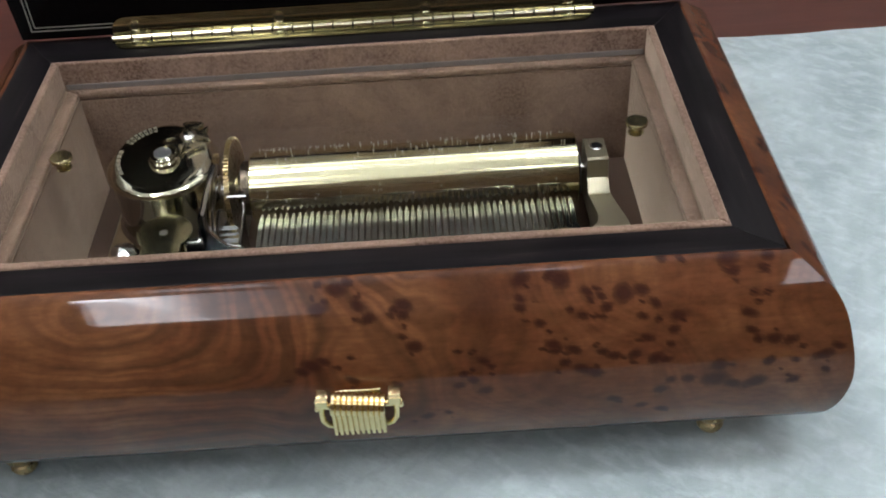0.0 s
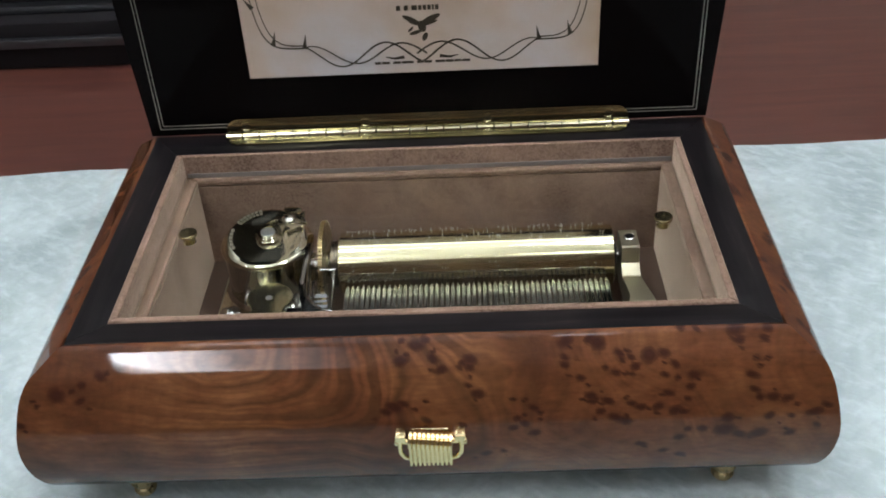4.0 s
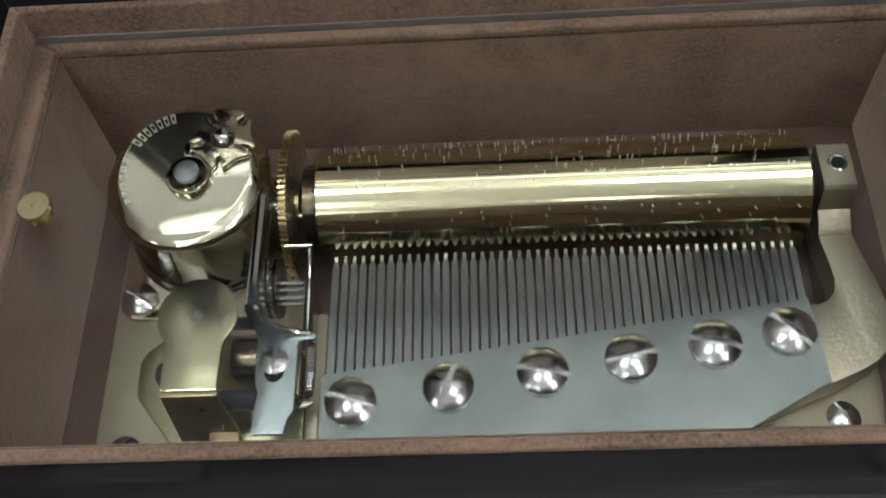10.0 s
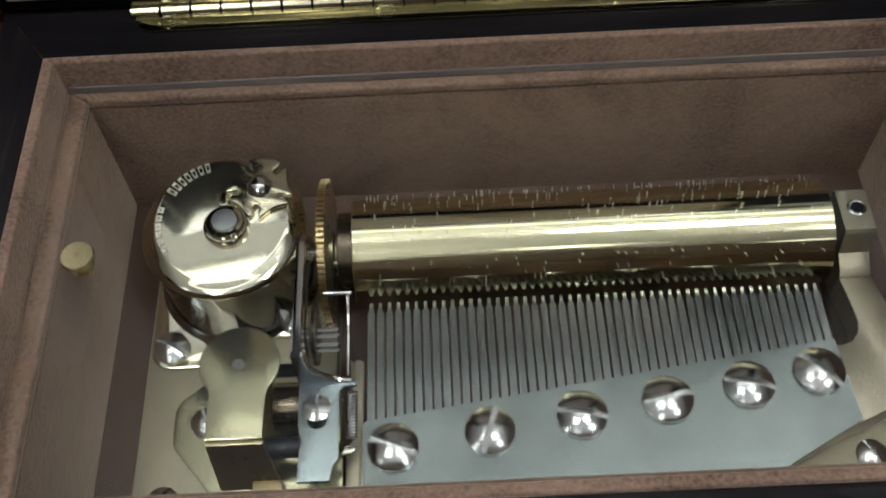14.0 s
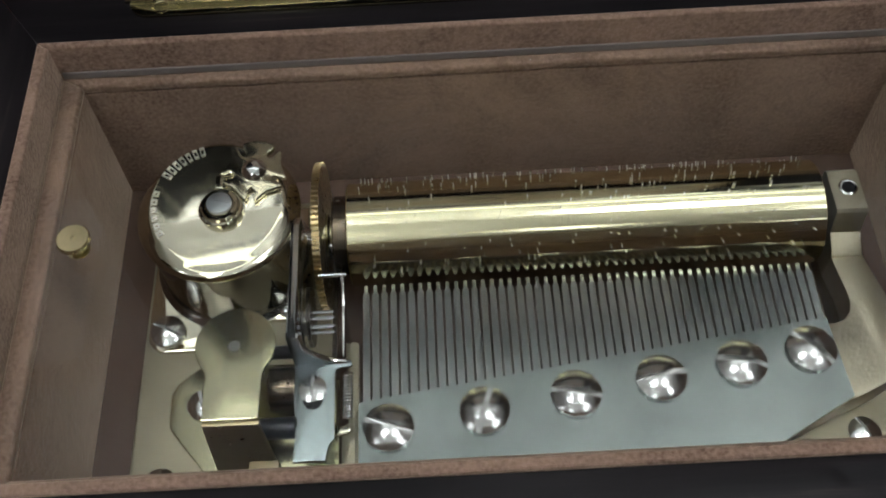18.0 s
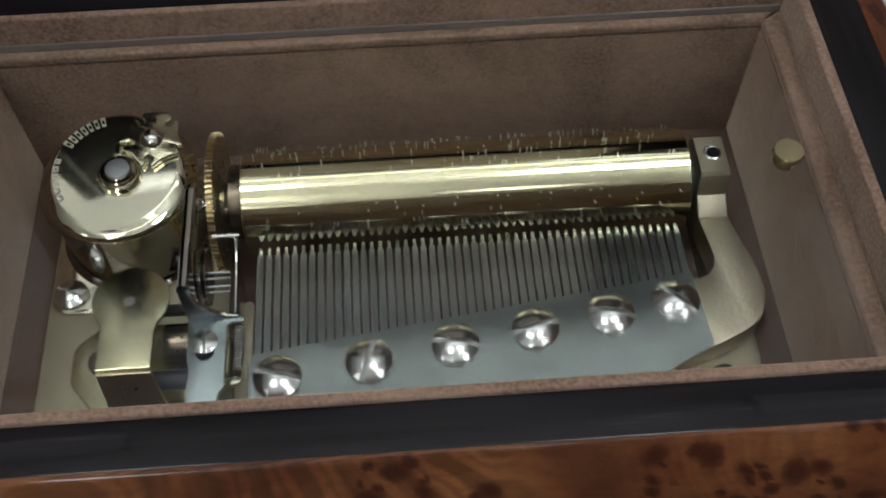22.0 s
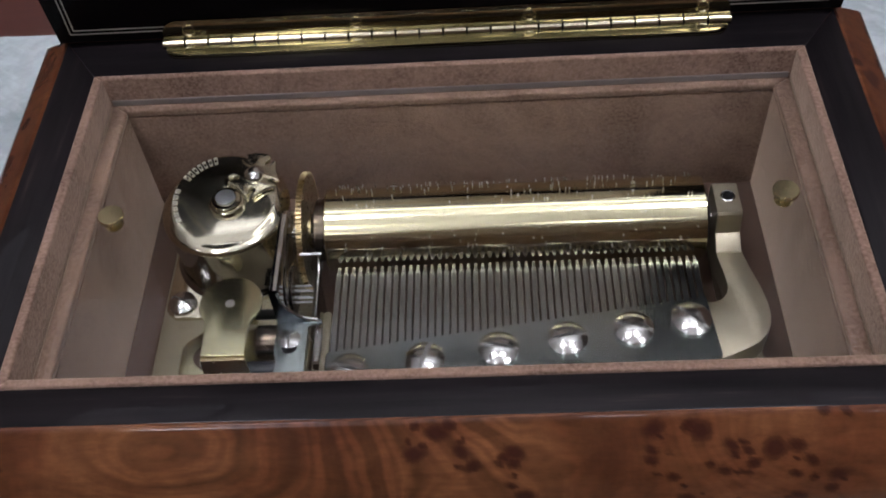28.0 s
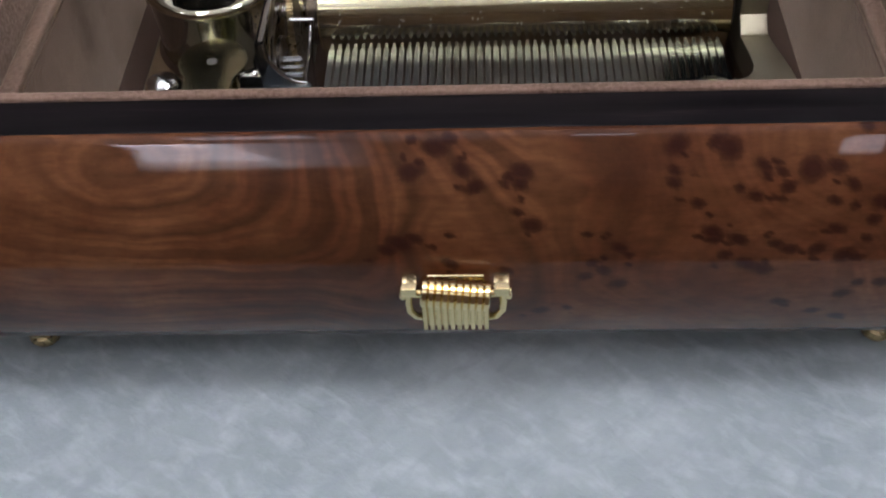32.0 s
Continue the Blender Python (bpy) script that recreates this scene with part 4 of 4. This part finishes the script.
def bracket(m):
    b = part("end_bracket", plate([(8.8, 34.2), (9.3, 34.8), (17.0, 34.8), (17.6, 34.2), (17.6, 21.1), (4.6, 21.1), (4.6, 27.5), (5.4, 28.2), (8.0, 29.6)], 55.2, 60.5, "x", 0.45), BRASS_SATIN, m, "cast brass end bracket")
    part("set_screw", turned((58.0, 13.4, 34.7), (0, 0, 1), [(1.6, 0), (1.6, 0.4), (1.35, 0.55), (1.1, 0.5)], 24), STEEL, b, "steel set screw")
    # flat dark hexagon in place of the shade down the socket
    part("socket_shade", turned((58.0, 13.4, 35.15), (0, 0, 1), [(1.15, 0), (1.15, 0.12), (0.6, 0.14), (0, 0.14)], 6), DARK, b)


def barrel(m):
    bx, by, top = -46.5, 13.5, 38.5
    h = part("spring_barrel", turned((bx, by, 22.2), (0, 0, 1), [(13.9, 0), (13.5, 0.4), (13.0, 0.8), (12.85, 1.2), (12.8, 2.0), (12.8, 3.1), (12.8, 13.7), (12.85, 14.05), (0, 14.1)], 96), NICKEL_DIM, m, "polished nickel-plated spring barrel", 50)
    lid = part("barrel_cap", turned((bx, by, 36.35), (0, 0, 1), [(12.8, 0), (13.0, 0.12), (13.25, 0.35), (13.42, 0.7), (13.45, 1.05), (13.35, 1.4), (13.15, 1.7), (12.85, 1.95), (12.45, 2.12), (12.0, 2.2), (11.5, 2.23)] + [(r, 2.25) for r in (11, 10.5, 9.5, 8.5, 7.5, 6, 4.5, 3, 1.5)] + [(0, 2.25)], 96), GOLD, h, "slightly domed gilt cap", 50)

    def cap(x, y):
        """Fall of the slightly domed and tilted cap at a place from its middle."""
        r = math.hypot(x, y)
        return (0.15 * (x / 11.4) ** 2 - 1.6 - 0.131 * y + 0.0017 * y * y - 0.001 * x * y) * min(1, max(0, (12.9 - r) / 1.9))

    for v in lid.data.vertices:
        x, y, z = v.co / MM
        if z > 0.3:
            v.co.z -= cap(x, y) * MM
    part("barrel_flange", plate([(-60.6, 24), (-60.8, -0.8)] + arc(-57.6, -0.8, 3.2, 180, 270, 6) + [(-46, -4.0), (-40, 1.0), (-34, 1.0), (-34, 24)], BED + 0.05, BED + 1.2, "z", 0.3), GOLD, h)
    part("flange_screw", slotted((-57.4, -0.4, BED + 2.0), 2.9, 1.1, 60), STEEL, m)
    part("flange_screw", slotted((-36.5, 3.5, BED + 2.0), 2.4, 1.0, 10), STEEL, m)
    # raised rim marks: two short words on an arc, kept as plain thin outlines
    bm = bmesh.new()

    def mark(r0, r1, s0, s1):
        ring = [Vector((r * math.cos(radians(a)), r * math.sin(radians(a)), 0)) for r, a in ((r0, s0), (r1, s0), (r1, s1), (r0, s1))]
        mid = sum(ring, Vector()) / 4
        inner = [v + (mid - v).normalized() * 0.34 for v in ring]
        rows = []
        for pts, lift in ((ring, -0.1), (ring, 0.2), (inner, 0.2), (inner, -0.1)):
            rows.append([bm.verts.new((bx + v.x, by + v.y, top + 0.1 - cap(v.x, v.y) + lift)) for v in pts])
        for lo, hi in zip(rows, rows[1:]):
            for k in range(4):
                bm.faces.new((lo[k], lo[(k + 1) % 4], hi[(k + 1) % 4], hi[k]))

    for a0, a1, n, r0, r1 in ((213, 162, 6, 9.7, 10.6), (149, 101, 7, 9.1, 10.8)):
        for i in range(n):
            s0 = a0 + (a1 - a0) * i / n
            mark(r0, r1, s0, s0 + (a1 - a0) / n * 0.62)
    bmesh.ops.recalc_face_normals(bm, faces=bm.faces)
    part("embossed_marks", bm, EMBOSS, lid, "raised marks along the rim")
    ab = part("arbor", turned((-45.5, 12.0, top + 1.8), (0, 0, 1), [(3.6, -1.2), (3.65, 0), (3.65, 0.4), (3.5, 0.55), (3.15, 0.6), (3.1, 0.7), (3.1, 1.2), (2.95, 1.35), (2.3, 1.4), (2.2, 1.5)], 48), GOLD, h, "stepped gilt collar")
    part("arbor_head", slotted((-45.5, 12.0, top + 3.7), 2.0, 0.15, 75, 0.65, 0.2, 0.9), HEAD, ab, "slotted steel arbor end")
    part("stop_finger", boxed(-46.5, -45.3, 15.4, 18.0, top + 2.1, top + 2.9, bevel=0.25), GOLD, h)
    # five-armed stop star: hollowed arm ends, one of them full, and rounded slots between
    cx, cy = -40.2, 18.3
    out = []
    for i in range(5):
        c = 83 + 72 * i
        for k in range(-6, 7):
            f = k / 6
            out.append((c + 27.5 * f, 5.6 if i == 0 else 4.45 + 1.1 * abs(f) ** 1.8))
        out += [(c + 30, 5.1), (c + 30.4, 4.5), (c + 28, 4.0), (c + 28.5, 3.5), (c + 36, 3.1), (c + 43.5, 3.5), (c + 44, 4.0), (c + 41.6, 4.5), (c + 42, 5.1)]
    out = [(cx + r * math.cos(radians(a)), cy + r * math.sin(radians(a))) for a, r in out]
    low = top + 0.3 - cap(cx - bx, cy - by)
    bm = plate(out, low, low + 0.9, "z", 0.12, 2)
    for v in bm.verts:
        v.co.z += 0.117 * (v.co.y - cy)
    part("stop_star", bm, STAR, h, "gilt stop-work star wheel")
    part("star_screw", turned((cx, cy, low + 0.85), (0, -0.117, 1), [(2.0, 0), (2.05, 0.25), (1.95, 0.6), (1.6, 0.95), (1.1, 1.3), (0.5, 1.42), (0, 1.45)], 32), CHROME, h)


def governor(m):
    g = part("governor_base", plate([(-54.8, -10.2), (-51.5, -7.5), (-36, -7.5), (-28, -11), (-28, -28.9), (-46.5, -28.9), (-48.8, -26.4), (-55.2, -18.5), (-55.6, -17.4), (-55.7, -12.0)], BED + 0.05, BED + 1.3, "z", 0.25), BRASS_SHEET, m, "brass governor base")
    part("governor_screw", slotted((-50.2, -14.4, BED + 2.1), 2.6, 1.0, 20), STEEL, g)
    lev = part("governor_cover", plate(arc(-42.6, -10.6, 6.25, -42, 222, 24) + [(-46.9, -15.6), (-47.0, -17.0), (-46.9, -23.0), (-38.4, -23.0), (-38.3, -17.0), (-38.2, -15.6)], 35.3, 36.2, "z", 0.25), BRASS_SHEET, g, "keyhole-shaped brass cover plate")
    # flap in browner brass: the lining's reflection is put into its colour
    bm = plate([(-46.9, 35.6), (-38.4, 35.6), (-37.4, 22.4), (-47.1, 22.4)], -23.7, -23.0, "y", 0.2)
    for v in bm.verts:
        v.co.y -= 0.16 * (35.6 - v.co.z)
    part("cover_flap", bm, BRASS_DARK, lev, "bent-down flap, darkened for the lining it mirrors")
    part("cover_rivet", turned((-42.7, -10.9, 36.15), (0, 0, 1), [(0.95, 0), (0.95, 0.12), (0.9, 0.14), (0, 0.14)], 24), RIVET, lev)
    part("cover_leg", boxed(-44.5, -40.5, -6.4, -5.4, BED + 1.2, 35.4, bevel=0.3), BRASS_SHEET, lev)
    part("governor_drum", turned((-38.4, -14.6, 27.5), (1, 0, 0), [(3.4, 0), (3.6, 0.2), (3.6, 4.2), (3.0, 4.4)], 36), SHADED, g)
    part("damper", turned((-39.6, -21.6, 28.6), (1, 0, 0), [(1.5, 0), (1.7, 0.3), (1.7, 5.6), (1.4, 5.9)], 24), RUBBER, g, "black rubber damper")
    part("governor_shaft", turned((-39, -9.0, 29.5), (1, 0, 0), [(1.1, 0), (1.1, 5.4)], 16), DARK, g)
    part("spindle_post", boxed(-41, -36.4, -28.5, -26.6, BED + 1.3, 28.5, bevel=0.3), BRASS_DARK, g)
    # zinc plate with its screw
    zp = part("zinc_plate", plate([(-34.0, -12.1), (-26.0, -11.9), (-25.2, -12.2), (-25.0, -12.8), (-25.6, -13.2), (-26.8, -13.2), (-27.5, -13.6), (-27.7, -14.3), (-27.7, -25.0), (-28.5, -26.0), (-29.0, -28.4), (-33.8, -28.4), (-33.6, -23.6), (-33.3, -22.2), (-33.9, -19.8)], 31.0, 31.9, "z", 0.1), ZINC, g, "bluish zinc stop plate")
    part("plate_screw", slotted((-31.1, -16.8, 32.1), 2.2, 0.4, 0, 0.3, 0.16, 1.6), SCREW, zp, "flat slotted screw")
    # dark disc laid on for the shade in the plate's hole
    part("slot_shade", turned((-31.0, -18.7, 31.86), (0, 0, 1), [(1.5, 0), (1.5, 0.1), (0, 0.1)], 20), DARK, zp)
    curve = [(-33.9 + 8.0 * u, 31.9 + 9.3 * (1 - u) ** 2.6 + 0.5 * (1 - u)) for u in (1, 0.93, 0.85, 0.76, 0.67, 0.58, 0.5, 0.42, 0.35, 0.29, 0.24, 0.2)] + [(-32.5, 41.2)]
    # same sheet as the plate; its dark reflection is in the colour
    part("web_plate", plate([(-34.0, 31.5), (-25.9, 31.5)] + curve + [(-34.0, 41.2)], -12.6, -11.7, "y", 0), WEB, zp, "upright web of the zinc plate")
    bm = bmesh.new()
    tube(bm, [(x, -12.25, z) for x, z in curve], 0.42, 8)
    part("web_edge", bm, CHROME, zp, "bright curved edge")
    part("side_arm", plate([(-11.8, 24), (-11.8, 41.2), (8.0, 40.6), (10.4, 39.0), (10.4, 36.5), (-4.0, 34.5), (-6.5, 24)], -34.0, -32.6, "x", 0.3), CHROME, zp, "polished nickel side arm")
    part("side_arm", plate([(-11.6, 22), (-11.6, 32.2), (-5.0, 32.8), (-1.0, 33.6), (1.6, 35.2), (2.6, 35.0), (2.4, 33.0), (-2.0, 29.5), (-3.4, 22)], -26.55, -26.2, "x", 0.1), NICKEL_DIM, zp, "thin polished side arm")
    # lantern pinion: discs with thin rods between
    pin = part("pinion", turned((-33.0, -3.2, 28.2), (1, 0, 0), [(2.3, 0), (2.3, 0.5)], 24), STEEL, g, "lantern pinion with steel rods")
    for k in range(8):
        a = radians(45 * k + 10)
        bm = bmesh.new()
        rod(bm, (-32.6, -3.2 + 1.8 * math.cos(a), 28.2 + 1.8 * math.sin(a)), (-28.4, -3.2 + 1.8 * math.cos(a), 28.2 + 1.8 * math.sin(a)), 0.2, 8)
        part("pinion_rod", bm, HEAD, pin)
    n = 40
    out = []
    for i in range(n):
        for f, r in ((0.0, 4.5), (0.25, 4.95), (0.5, 4.95), (0.75, 4.5)):
            a = 2 * math.pi * (i + f) / n
            out.append((-2.6 + r * math.cos(a), 29.0 + r * math.sin(a)))
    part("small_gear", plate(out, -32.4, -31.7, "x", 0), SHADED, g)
    # return spring between its hooks
    bm = bmesh.new()
    tube(bm, [(-25.9 + 0.8 * math.cos(i * 0.7), -13.6 - 7.6 * i / 130, 30.0 + 0.8 * math.sin(i * 0.7)) for i in range(131)], 0.15, 6)
    part("return_spring", bm, STEEL, g, "fine coiled steel return spring")
    part("spring_post", plate(arc(-25.5, -6.0, 0.85, 0, 180, 8) + [(-26.35, -25.0), (-24.65, -25.0)], 23.4, 24.5, "z", 0.2), BRASS_SATIN, g)
    part("spring_frame", boxed(-28.6, -27.9, -20.8, -13.2, 24.0, 28.4, bevel=0.2), BRASS_SHEET, g)
    part("spring_hook", plate([(-28.6, -22.0), (-26.2, -21.6), (-25.4, -22.3), (-26.2, -23.0), (-28.6, -23.2)], 27.6, 28.6, "z", 0.2), GOLD, g)
    part("stay_post", plate(arc(-26.0, -21.0, 1.3, 0, 180, 6) + [(-27.3, -28.8), (-24.7, -28.8)], 24.0, 25.0, "z", 0.2), BRASS_SATIN, g)
    part("pivot_nut", turned((-33.2, 7.5, 35.8), (0, 0, 1), [(1.0, 0), (1.3, 0.5), (1.3, 1.2), (0.9, 1.8), (0, 2.0)], 20), CHROME, g)
    part("stop_pin", turned((-30, 1.0, 36.0), (1, 0, 0), [(0.4, 0), (0.4, 4.4)], 12), STEEL, g)


movement()
